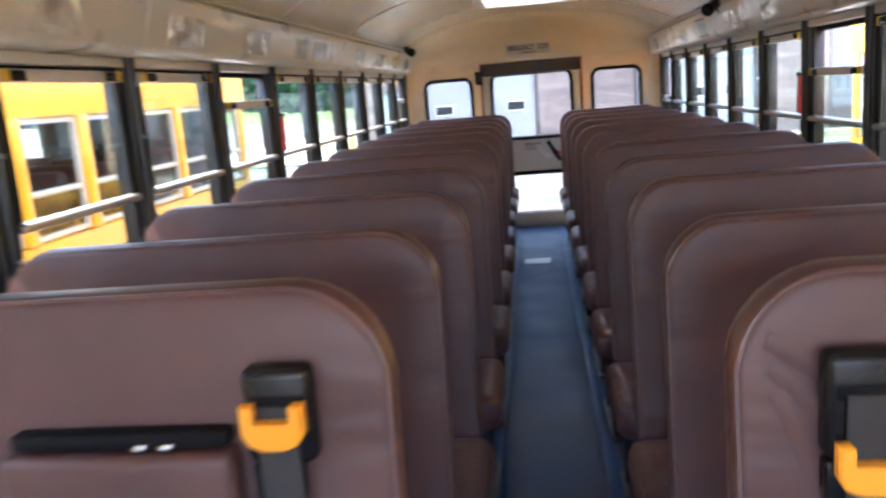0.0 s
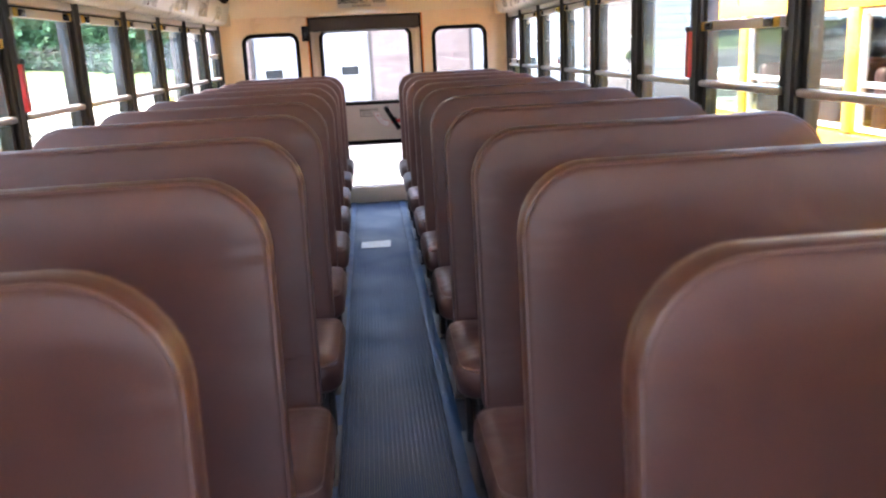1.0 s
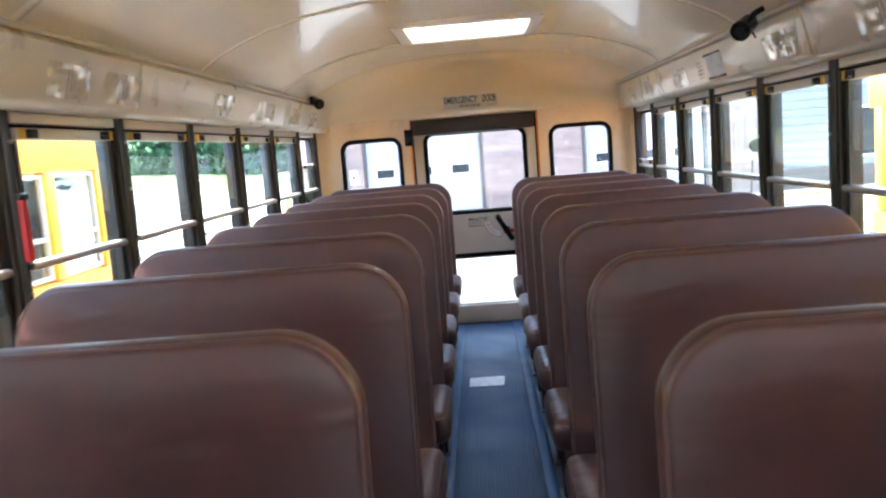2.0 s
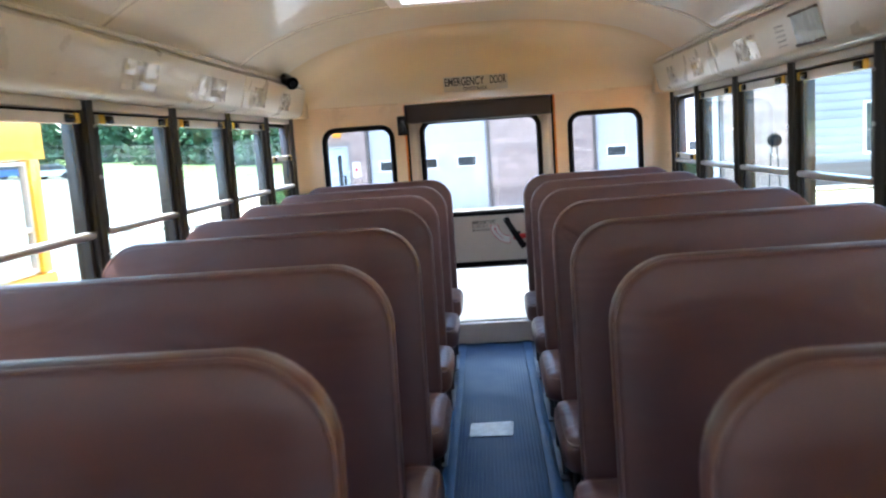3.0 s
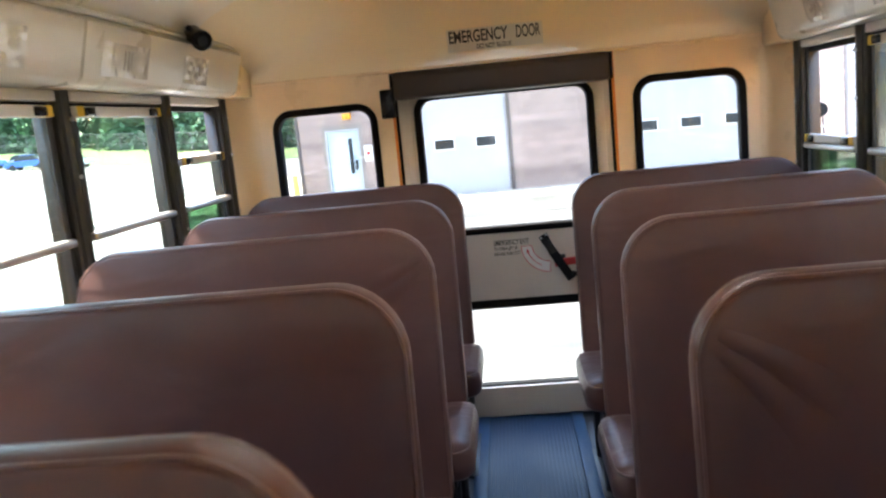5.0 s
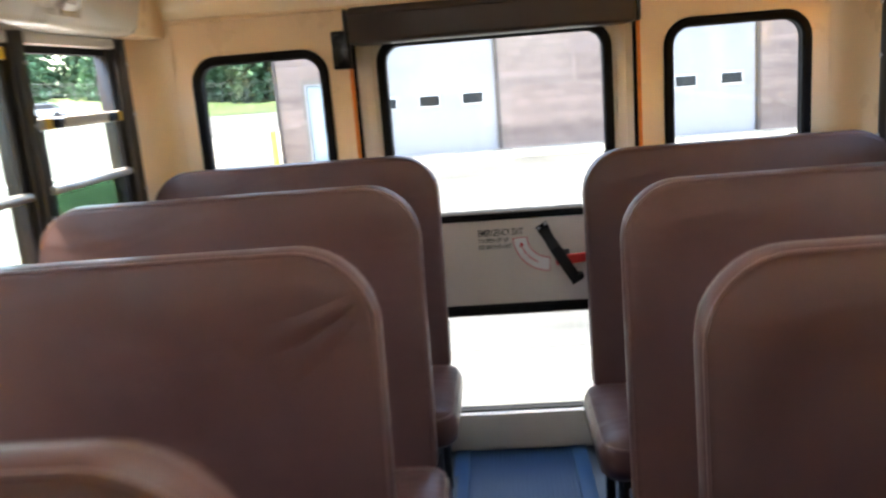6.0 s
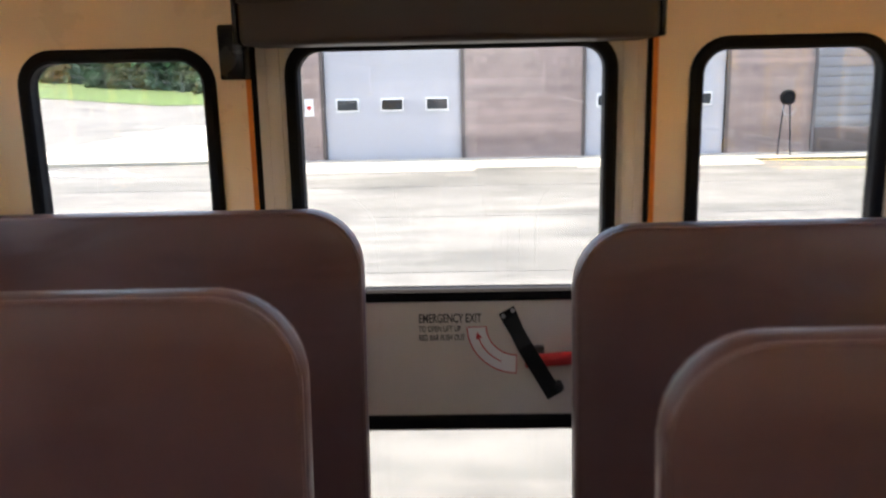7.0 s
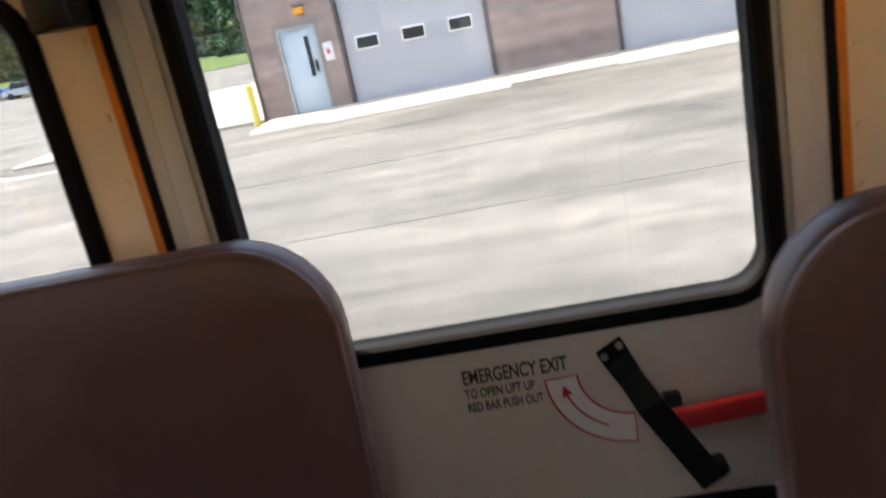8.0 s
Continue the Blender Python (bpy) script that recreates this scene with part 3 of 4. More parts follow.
def build_rear():
    y0, y1 = REAR_Y, REAR_Y + 0.026
    for nm, xa, xb, wx in (("wall_rear_left", -W, -DOOR_X - 0.012, -0.757), ("wall_rear_right", DOOR_X + 0.012, W, 0.760)):
        hw, hz0, hz1 = 0.405, 0.845, 1.385
        wall = structure(nm, frame_panel(xa, xb, 0.0, 1.54, [(wx - hw / 2 + 0.004, wx + hw / 2 - 0.004, hz0 + 0.004, hz1 - 0.004)], y0, y1), REAR, "cream painted rear wall panel with a rounded window", 0)
        win = new("rear_window")
        tagged(win, "small rounded rear window in a black rubber gasket", "window", "rear windows", "structure")
        part("gasket", gasket(wx, (hz0 + hz1) / 2, hw - 0.012, hz1 - hz0 - 0.012, 0.055, 0.030, y0 - 0.014, y1 + 0.004), RUBBER, win)
        p = part("pane", pane(wx, (hz0 + hz1) / 2, hw, hz1 - hz0, 0.055, y0 + 0.014), REAR_GLASS, win)
        p.visible_shadow = False
        for z in (0.95, 1.03, 1.13, 1.22, 1.32, 1.43):
            xs = DOOR_X + 0.03 if wx > 0 else -DOOR_X - 0.03
            part("bolt", cylinder(bmesh.new(), (xs, y0 - 0.002, z), (0, 1, 0), 0.006, 0.006, 10), REAR, wall)
        for k in range(6):
            part("rivet", cylinder(bmesh.new(), (wx - 0.28 + k * 0.11, y0 - 0.001, 1.51), (0, 1, 0), 0.005, 0.004, 8), REAR, wall)
    structure("rear_joint", one_box(-W + 0.03, W - 0.03, y0 - 0.012, y0 - 0.001, 1.519, 1.532, bevel=0.003), REAR, "thin joint strip where dome and rear wall meet")
    # the emergency door
    door = tagged(new("door_1"), "closed cream rear emergency door with two windows", "door", "", "structure")
    u0, u1 = UP[0] - UP[2] / 2, UP[0] + UP[2] / 2
    v0, v1 = UP[1] - UP[3] / 2, UP[1] + UP[3] / 2
    l0, l1 = LOW[0] - LOW[2] / 2, LOW[0] + LOW[2] / 2
    w0, w1 = LOW[1] - LOW[3] / 2, LOW[1] + LOW[3] / 2
    holes = [(u0 + 0.004, u1 - 0.004, v0 + 0.004, v1 - 0.004), (l0 - 0.006, l1 + 0.006, w0 - 0.006, w1 + 0.006)]
    part("door_leaf", frame_panel(-DOOR_X + 0.004, DOOR_X - 0.004, 0.02, 1.535, holes, y0 + 0.002, y1), DOOR_PAINT, door, "", 0)
    part("gasket", gasket(UP[0], UP[1], UP[2] - 0.012, UP[3] - 0.012, 0.05, 0.030, y0 - 0.014, y1 + 0.004), RUBBER, door)
    part("gasket", gasket(LOW[0], LOW[1], LOW[2] - 0.012, LOW[3] - 0.012, 0.03, 0.036, y0 - 0.014, y1 + 0.003), RUBBER, door)
    for c in (UP, LOW):
        p = part("pane", pane(c[0], c[1], c[2], c[3], 0.045, y0 + 0.014), REAR_GLASS, door)
        p.visible_shadow = False
    for s in (-1, 1):
        part("seal", one_box(s * (DOOR_X - 0.0015) - 0.006, s * (DOOR_X - 0.0015) + 0.006, y0 - 0.002, y1 - 0.01, 0.02, 1.53), RUBBER, door, "black rubber door seal")
        # door edge strip, coloured orange for the light that leaks in here
        part("edge", one_box(s * (DOOR_X + 0.0105) - 0.0058, s * (DOOR_X + 0.0105) + 0.0058, y0 - 0.004, y1 - 0.01, 0.02, 1.53), DOOR_EDGE_GLOW, door, "door edge with leaking light painted in orange")
        # raised pressing beside the window
        part("pressing", one_box(s * 0.40 - 0.016, s * 0.40 + 0.016, y0 - 0.006, y0 + 0.002, 0.83, 1.42, bevel=0.005), DOOR_PAINT, door)
    # lettering and arrow label
    up = Matrix(((1, 0, 0, 0), (0, 0, -1, 0), (0, 1, 0, 0), (0, 0, 0, 1)))

    def at(x, z, y=y0 + 0.0012):
        return Matrix.Translation((x, y, z)) @ up
    letters("lettering", "EMERGENCY EXIT", 0.031, at(-0.088, 0.7560), INK, door, 0.150)
    letters("lettering", "TO OPEN LIFT UP", 0.0205, at(-0.088, 0.7335), INK, door, 0.101)
    letters("lettering", "RED BAR PUSH OUT", 0.0205, at(-0.088, 0.7115), INK, door, 0.110)
    cx, cz = 0.149, 0.747

    def sector(r0, r1, a0, a1, y):
        bm = bmesh.new()
        n = 20
        rr = [[(cx + r * math.cos(radians(a0 + (a1 - a0) * k / n)), yy, cz + r * math.sin(radians(a0 + (a1 - a0) * k / n))) for k in range(n + 1)] for r, yy in ((r0, y), (r1, y))]
        loft(bm, rr, close=False, caps=False)
        return bm
    ya = y0 + 0.0008
    part("arrow_label", sector(0.075, 0.121, 182, 268, ya), WHITE, door, "white curved arrow label")
    for r in (0.075, 0.121):
        part("label_border", sector(r - 0.0015, r + 0.0015, 181, 269, ya - 0.0006), RED, door)
    for a in (181.5, 268.5):
        part("label_border", sector(0.075, 0.121, a - 0.6, a + 0.6, ya - 0.0006), RED, door)
    part("arrow", sector(0.0965, 0.0995, 197, 246, ya - 0.0008), RED, door, "red arrow line")
    bm = bmesh.new()
    tip = [(cx + r * math.cos(radians(a)), ya - 0.0009, cz + r * math.sin(radians(a))) for r, a in ((0.098, 189), (0.090, 199), (0.106, 199))]
    bm.faces.new([bm.verts.new(p) for p in tip])
    part("arrow", bm, RED, door, "red arrow head")
    # handle and red bar
    handle = part("door_handle", bmesh.new(), RUBBER, door, "black steel strap handle")
    bm = bmesh.new()
    line = [(0.122, 7.288, 0.788), (0.130, 7.286, 0.771), (0.146, 7.262, 0.742), (0.161, 7.235, 0.717), (0.228, 7.205, 0.607)]
    wide = [0.020, 0.020, 0.017, 0.0185, 0.0185]
    d = Vector((0.11, 0, -0.2)).normalized()
    side = Vector((-d.z, 0, d.x))
    rings = []
    for p, w in zip(line, wide):
        p = Vector(p)
        rings.append([p + side * w + Vector((0, -0.004, 0)), p - side * w + Vector((0, -0.004, 0)), p - side * w + Vector((0, 0.004, 0)), p + side * w + Vector((0, 0.004, 0))])
    loft(bm, rings)
    handle.data = finish(bm, RUBBER, "door_handle", 20)
    for dx, dz in ((-0.010, -0.008), (0.012, 0.006)):
        part("screw", cylinder(bmesh.new(), (0.124 + dx, 7.280, 0.784 + dz), (0, 1, 0), 0.005, 0.006, 10), SCREW, handle)
    part("grip", cylinder(bmesh.new(), (0.238, 7.213, 0.626), (0, 1, 0), 0.011, 0.03, 12, 0.003), RUBBER, handle)
    bm = bmesh.new()
    box(bm, 0.165, 0.40, 7.262, 7.282, -0.0155, 0.0155, bevel=0.005)
    bar = part("red_bar", bm, RED, door, "red latch bar")
    bar.matrix_basis = Matrix.Translation((0, 0, 0.654)) @ Matrix.Rotation(radians(-4), 4, "Y") @ Matrix.Translation((0, 0, 0))
    for x in (0.20, 0.38):
        part("bar_bracket", one_box(x - 0.012, x + 0.012, 7.281, 7.3015, 0.655 + x * 0.07, 0.685 + x * 0.07, bevel=0.003), BLACK_STEEL, door)
    # padded header, alarm box, sign
    pad = thing("door_header_pad", "dark brown padded head bumper over the rear door", "head bumper")
    part("cushion", one_box(-0.430, 0.426, 7.132, 7.296, 1.402, 1.511, bevel=0.016, seg=4), PAD, pad)
    for a, b in ((-0.4425, -0.4305), (0.4265, 0.4385)):
        part("end_cap", one_box(a, b, 7.136, 7.296, 1.405, 1.509, bevel=0.005), BLACK_PLASTIC, pad)
    part("seam", tube(bmesh.new(), [(-0.43, 7.1325, 1.489), (0.426, 7.1325, 1.489)], 0.003, 6), PAD, pad)
    alarm = thing("door_alarm", "small black door alarm box beside the head bumper", "alarm box")
    part("body", one_box(-0.500, -0.4445, 7.225, 7.299, 1.335, 1.452, bevel=0.006), BLACK_PLASTIC, alarm)
    sign = thing("emergency_sign", "worn EMERGENCY DOOR decal with black letters on dome", "sign")
    tilt = Matrix.Rotation(radians(15), 4, "X")
    m = Matrix.Translation((0, 7.276, 1.622)) @ tilt
    s_ob = part("decal", one_box(-0.205, 0.185, -0.0012, 0.0, -0.046, 0.044), CEILING, sign, "faded pale decal")
    s_ob.matrix_basis = m
    letters("lettering", "EMERGENCY", 0.068, m @ Matrix.Translation((-0.199, -0.0022, -0.010)) @ up, INK, sign, 0.240)
    letters("lettering", "DOOR", 0.068, m @ Matrix.Translation((0.076, -0.0022, -0.010)) @ up, INK, sign, 0.098)
    letters("lettering", "DO NOT BLOCK", 0.026, m @ Matrix.Translation((-0.087, -0.0022, -0.040)) @ up, INK, sign, 0.145)


def build_front():
    """Plain wall closing the bus in front, with the windscreen opening."""
    structure("wall_front", frame_panel(-W - 0.06, W + 0.06, -0.06, 1.95, [(-1.13, 1.13, 0.55, 1.84)], FRONT_Y - 0.05, FRONT_Y), COVE, "plain beige front wall with the windscreen opening", 0)


def build_bounce_hood():
    """An unseen yellow engine hood before the windscreen, added to bounce warm sunlight inside."""
    bm = bmesh.new()
    rings = []
    for y, w, z in ((FRONT_Y - 0.06, 1.10, 0.47), (-2.2, 1.02, 0.46), (-2.9, 0.92, 0.40), (-3.15, 0.86, 0.30), (-3.2, 0.80, -0.1)):
        rings.append([(-w, y, -0.45), (-w, y, z - 0.16), (-w + 0.05, y, z - 0.05), (-w + 0.16, y, z), (w - 0.16, y, z), (w - 0.05, y, z - 0.05), (w, y, z - 0.16), (w, y, -0.45)])
    loft(bm, rings)
    structure("bus_hood", bm, YELLOW, "unseen yellow hood added to bounce warm light through the windscreen", 40)


build_floor()
build_bounce_hood()
build_sides()
build_windows()
HOLE = build_ceiling()
build_hatch(*HOLE)
build_rear()
build_front()

# ---- seats ----
SEAT_TOP = 1.058
LEAN_BACK = 0.07


def seat(s, x_in, y_top, height, belted=False):
    """A school bus bench: x_in is the aisle edge of the backrest, y_top the rear of its top edge; it faces the front of the bus."""
    w = 1.085 - x_in
    cx = s * (x_in + w / 2)
    label = "brown vinyl school bus bench seat" + (" with shoulder belts" if belted else " with high backrest")
    base = thing("bus_seat", label, "bus seat", "rows of bus seats", (cx, y_top - 0.05, 0))
    z0 = 0.36
    h = height - z0

    def lean(x, y, z):
        k = (z - z0) / h
        sag = 0.0022 * math.sin(7.3 * x + 0.8) + 0.0012 * math.sin(19.0 * x + 2.0)
        puff = 0.0016 * math.sin(8.0 * x + 5.0 * z) * (1 if y < -0.01 else 0)
        return (x, y - LEAN_BACK * (1 - k) + puff, z + sag * max(0.0, k))
    bm = bmesh.new()
    rings = []
    for d, y in ((0.22, -0.041), (0.09, -0.0405), (0.016, -0.0390), (0.007, -0.0365), (0.0025, -0.031), (0.0005, -0.024), (-0.001, -0.012), (0.0005, 0.001), (0.0025, 0.009), (0.007, 0.0145), (0.018, 0.0175), (0.15, 0.019)):
        rings.append([lean(x, y, z0 + h / 2 + z) for x, z in rrect(w - 2 * d, h - 2 * d, max(0.02, 0.122 - d), 8, max(0.012, 0.05 - d))])
    loft(bm, rings)
    part("backrest", bm, VINYL, base, "", 60)
    for d, y in ((0.0055, -0.0345), (0.0055, 0.0125)):
        o = [lean(x, y, z0 + h / 2 + z) for x, z in rrect(w - 2 * d, h - 2 * d, max(0.02, 0.122 - d), 8, 0.045)]
        part("piping", tube(bmesh.new(), o + [o[0]], 0.0036, 6, caps=False), PIPING, base, "raised vinyl seam")
    # cushion, a little wider towards the aisle
    cw = 1.095 - (x_in - 0.036)
    ccx = s * ((x_in - 0.036) + cw / 2) - cx
    bm = bmesh.new()
    rings = []
    for k, (d, z) in enumerate(((0.06, 0.306), (0.018, 0.311), (0.004, 0.325), (0.0, 0.355), (0.003, 0.384), (0.016, 0.403), (0.05, 0.413), (0.14, 0.418))):
        rings.append([(ccx + x, -0.315 + y, z) for x, y in rrect(cw - 2 * d, 0.42 - 2 * d, max(0.02, 0.06 - d), 5)])
    loft(bm, rings)
    part("cushion", bm, VINYL, base, "", 60)
    o = [(ccx + x, -0.315 + y, 0.397) for x, y in rrect(cw - 0.03, 0.41, 0.05, 5)]
    part("piping", tube(bmesh.new(), o + [o[0]], 0.004, 6, caps=False), PIPING, base)
    # black steel frame
    xi = s * (x_in + 0.03) - cx
    part("seat_frame", one_box(-w / 2 + 0.02, w / 2 - 0.02, -0.49, -0.12, 0.280, 0.3055, bevel=0.006), BLACK_STEEL, base)
    for y in (-0.42, -0.14):
        part("leg", tube(bmesh.new(), [(xi, y, 0.281), (xi, y - 0.02, 0.14), (xi, y - 0.03, 0.006)], 0.014, 8), BLACK_STEEL, base)
    part("foot", one_box(xi - 0.025, xi + 0.025, -0.50, -0.10, 0.0, 0.011, bevel=0.003), BLACK_STEEL, base)
    xo = s * 1.11 - cx
    part("wall_bracket", one_box(min(xo - 0.03, xo + 0.03), max(xo - 0.03, xo + 0.03), -0.48, -0.14, 0.25, 0.281, bevel=0.004), BLACK_STEEL, base)
    for zz in (0.62, 0.44):
        part("side_tube", tube(bmesh.new(), [lean(xi, 0.0, zz), lean(xi, -0.02, 0.29)], 0.012, 8), BLACK_STEEL, base)
    if belted:
        for x, gz, tz in ([(-0.300 - cx, 0.902, 0.957), (-0.84 - cx, 0.902, 0.957)] if s < 0 else [(0.330 - cx, 0.907, 0.908)]):
            side = part("belt_guide", one_box(x - 0.041, x + 0.041, -0.086, -0.048, gz, gz + 0.118, bevel=0.012, seg=3), BLACK_PLASTIC, base, "glossy black belt guide")
            # no opening is cut: a black block stands for the dark inside the slot
            part("slot", one_box(x - 0.032, x + 0.032, -0.0885, -0.084, gz + 0.070, gz + 0.086, bevel=0.001), RUBBER, side)
            part("belt_pad", one_box(x - 0.040, x + 0.020, -0.082, -0.046, gz - 0.050, gz - 0.0005, bevel=0.005), BLACK_PLASTIC, side)
            part("belt", one_box(x - 0.024, x + 0.024, -0.094, -0.0888, 0.50, gz + 0.076, bevel=0.001), WEBBING, base, "black belt webbing")
            buckle = bmesh.new()
            o = [(-0.046, 0.034), (-0.046, -0.010), (-0.036, -0.026), (-0.016, -0.034), (0.016, -0.034), (0.036, -0.026), (0.046, -0.010), (0.046, 0.034), (0.028, 0.034), (0.028, 0.008), (-0.028, 0.008), (-0.028, 0.034)]
            loft(buckle, [[(x + a * k, y, tz + b * k) for a, b in o] for k, y in ((0.74, -0.110), (0.80, -0.107), (0.80, -0.095))])
            part("buckle_tongue", buckle, ORANGE, base, "bright orange buckle tongue", 30)
        if s < 0:
            # fold-out pocket; a solid black block stands for the shade in its mouth
            a, b = -0.650 - cx, -0.357 - cx
            pk = part("pocket", one_box(a, b, -0.100, -0.050, 0.52, 0.922, bevel=0.012, seg=3), VINYL, base, "stitched vinyl pocket flap")
            part("pocket_mouth", one_box(a + 0.008, b - 0.008, -0.082, -0.050, 0.923, 0.945, bevel=0.008), RUBBER, pk)
            for k in range(2):
                part("clip", one_box(b - 0.125 + k * 0.032, b - 0.107 + k * 0.032, -0.088, -0.081, 0.924, 0.932, bevel=0.003), SCREW, pk)
    return base


def crease(base, s, x_in, height, k, rise):
    """A stretch fold in the vinyl, running in from the upper aisle corner of the backrest."""
    w, z0 = 1.085 - x_in, 0.36
    ang = radians(27 + 14 * k)
    d = Vector((s * math.cos(ang), -math.sin(ang)))
    across = Vector((d.y, -d.x))
    start = Vector((-s * (w / 2 - 0.036 - 0.004 * k), height - 0.075 - 0.028 * k))
    bm = bmesh.new()
    lines = []
    for i in range(11):
        u = i / 10
        top = rise * math.sin(math.pi * u ** 0.7) * (1.0 - 0.5 * u)
        line = []
        for q in range(9):
            v = q / 4 - 1
            p = start + d * ((0.19 - 0.03 * k) * u) + across * ((0.010 + 0.018 * u) * v + 0.02 * u * u)
            sink = LEAN_BACK * (1 - (p.y - z0) / (height - z0))
            line.append((p.x, -0.0398 - top * (0.5 + 0.5 * math.cos(math.pi * v)) - 0.0006 * (abs(v) < 0.9) - sink, p.y))
        lines.append(line)
    loft(bm, lines, close=False, caps=False)
    part("crease", bm, VINYL_FOLD, base, "", 60)


LEFT_ROWS = [7.220, 6.550, 5.882, 5.222, 4.579, 3.921, 3.269, 2.595, 1.965, 1.395]
LEFT_SLIP = [-0.020, -0.019, -0.022, -0.008, 0.0, 0.0, 0.012, 0.006, 0.0, -0.012]
RIGHT_SLIP = [0.0, 0.004, 0.0, 0.006, 0.0, 0.004, -0.004, 0.0, 0.004, 0.0]
RIGHT_ROWS = [7.000, 6.348, 5.717, 5.073, 4.443, 3.805, 3.147, 2.507, 1.925, 1.337]
for side, rows, x_in, first, first_x in ((-1, LEFT_ROWS, 0.174, 0.775, 0.170), (1, RIGHT_ROWS, 0.226, 0.74, 0.204)):
    seed = seat(side, x_in, rows[0], SEAT_TOP)
    slip = LEFT_SLIP if side < 0 else RIGHT_SLIP
    for y, dx in zip(rows[1:], slip[1:]):
        row = copy_thing(seed, Matrix.Translation((seed.location.x + dx, y - 0.05, 0)))
        if y in (5.882, 5.073):
            for k in range(2):
                crease(row, side, x_in, SEAT_TOP, k, 0.0026)
    seed.location.x += slip[0]
    front = seat(side, first_x, first, SEAT_TOP + 0.047, belted=True)
    if side > 0:
        for k in range(3):
            crease(front, side, first_x, SEAT_TOP + 0.047, k, 0.0028)

# ---- small things on the bus ----


def dome_camera(pos, aim):
    c = thing("security_camera", "small black security camera under the cove", "camera", "security cameras")
    p, d = Vector(pos), Vector(aim).normalized()
    part("body", cylinder(bmesh.new(), p, d, 0.030, 0.095, 18, 0.006), BLACK_PLASTIC, c)
    part("hood", cylinder(bmesh.new(), p + d * 0.05, d, 0.034, 0.02, 18, 0.003), BLACK_PLASTIC, c)
    part("lens", cylinder(bmesh.new(), p + d * 0.061, d, 0.018, 0.006, 14), DARK_GLASS, c)
    top = Vector((p.x + (0.06 if p.x > 0 else -0.06), p.y - 0.005, p.z + 0.055))
    part("bracket", tube(bmesh.new(), [p, (p + top) / 2 + Vector((0, 0, 0.012)), top], 0.010, 8), BLACK_PLASTIC, c)
    part("cable", tube(bmesh.new(), [p - d * 0.04, p - d * 0.06 + Vector((0, 0, -0.03)), p - d * 0.05 + Vector((0.02 if p.x > 0 else -0.02, 0, -0.055))], 0.004, 6), RUBBER, c)


dome_camera((-0.985, 6.56, 1.655), (0.55, -0.75, -0.35))
dome_camera((0.955, 4.26, 1.630), (-0.55, -0.75, -0.35))


def notice(s, y0, y1, z0, z1, framed=False):
    """A laminated notice on the slanted cove face."""
    n = thing("notice", "framed blue-grey picture notice on the cove" if framed else "creased laminated paper notice on the cove panel", "notice", "cove notices")

    def face(z):
        return 1.043 - 0.0315 * (z - 1.50) / 0.115
    bm = bmesh.new()
    rng = random.Random(int(y0 * 100))
    nx, nz = 13, 6
    front = []
    for j in range(nz + 1):
        z = z0 + (z1 - z0) * j / nz
        front.append([bm.verts.new((s * (face(z) - 0.0025 - rng.uniform(0, 0.008) * (0 < i < nx)), y0 + (y1 - y0) * i / nx, z)) for i in range(nx + 1)])
    for j in range(nz):
        for i in range(nx):
            bm.faces.new((front[j][i], front[j][i + 1], front[j + 1][i + 1], front[j + 1][i]))
    part("sheet", bm, STEEL_DOOR if framed else PAPER, n, "", 12)
    w = y1 - y0
    for a, b in ((0.38, 0.41), (0.46, 0.49), (0.53, 0.55)) if not framed else ():
        za, zb = z0 + (z1 - z0) * 0.2, z0 + (z1 - z0) * 0.8
        bm = bmesh.new()
        pts = [(s * (face(z) - 0.0115), y0 + w * t, z) for t, z in ((a, za), (b, za), (b, zb), (a, zb))]
        bm.faces.new([bm.verts.new(p) for p in pts])
        part("print", bm, GREY_INK, n, "unreadable print")
    if framed:
        for a, b, c, d in ((y0, y1, z1 - 0.008, z1), (y0, y1, z0, z0 + 0.008)):
            zm = (c + d) / 2
            part("border", one_box(*sorted((s * (face(zm) - 0.009), s * (face(zm) + 0.004))), a, b, c, d), TRIM_BROWN, n)


for y0, y1 in ((1.41, 1.65), (2.11, 2.37), (2.76, 3.04), (3.39, 3.61), (3.71, 3.95), (4.67, 4.93), (5.31, 5.63), (5.97, 6.25), (6.52, 6.73)):
    notice(-1, y0, y1, 1.505, 1.592)
for y0, y1 in ((3.35, 3.61), (4.01, 4.29), (5.33, 5.59), (6.09, 6.27), (6.58, 6.75)):
    notice(1, y0, y1, 1.505, 1.590)
notice(1, 4.77, 4.98, 1.503, 1.606, framed=True)

for s in (-1, 1):
    tag = bmesh.new()
    o = [(-0.008, 1.255), (0.008, 1.255), (0.013, 1.16), (0.014, 1.115), (0.008, 1.102), (-0.006, 1.102), (-0.011, 1.115), (-0.011, 1.16)]
    loft(tag, [[(s * x, 3.345 + a, z) for a, z in o] for x in (1.102, 1.1155)])
    t = tagged(part("hanging_tag", tag, RED), "bright red strap hanging on the window post", "strap")
    part("hook", one_box(*sorted((s * 1.10, s * 1.1155)), 3.325, 3.365, 1.255, 1.272, bevel=0.004), BLACK_STEEL, t)

sp = thing("speaker_grille", "speaker holes on the cove panel, their shade drawn as grey discs", "speaker")
for j in range(5):
    for i in range(5):
        z = 1.52 + j * 0.016
        # solid grey disc in place of the shade inside a hole
        part("hole", cylinder(bmesh.new(), (1.043 - 0.0315 * (z - 1.50) / 0.115 + 0.0005, 5.07 + i * 0.016, z), (1, 0, 0.27), 0.0032, 0.003, 8), GREY_INK, sp)

# ---- outside ----
G = -0.95


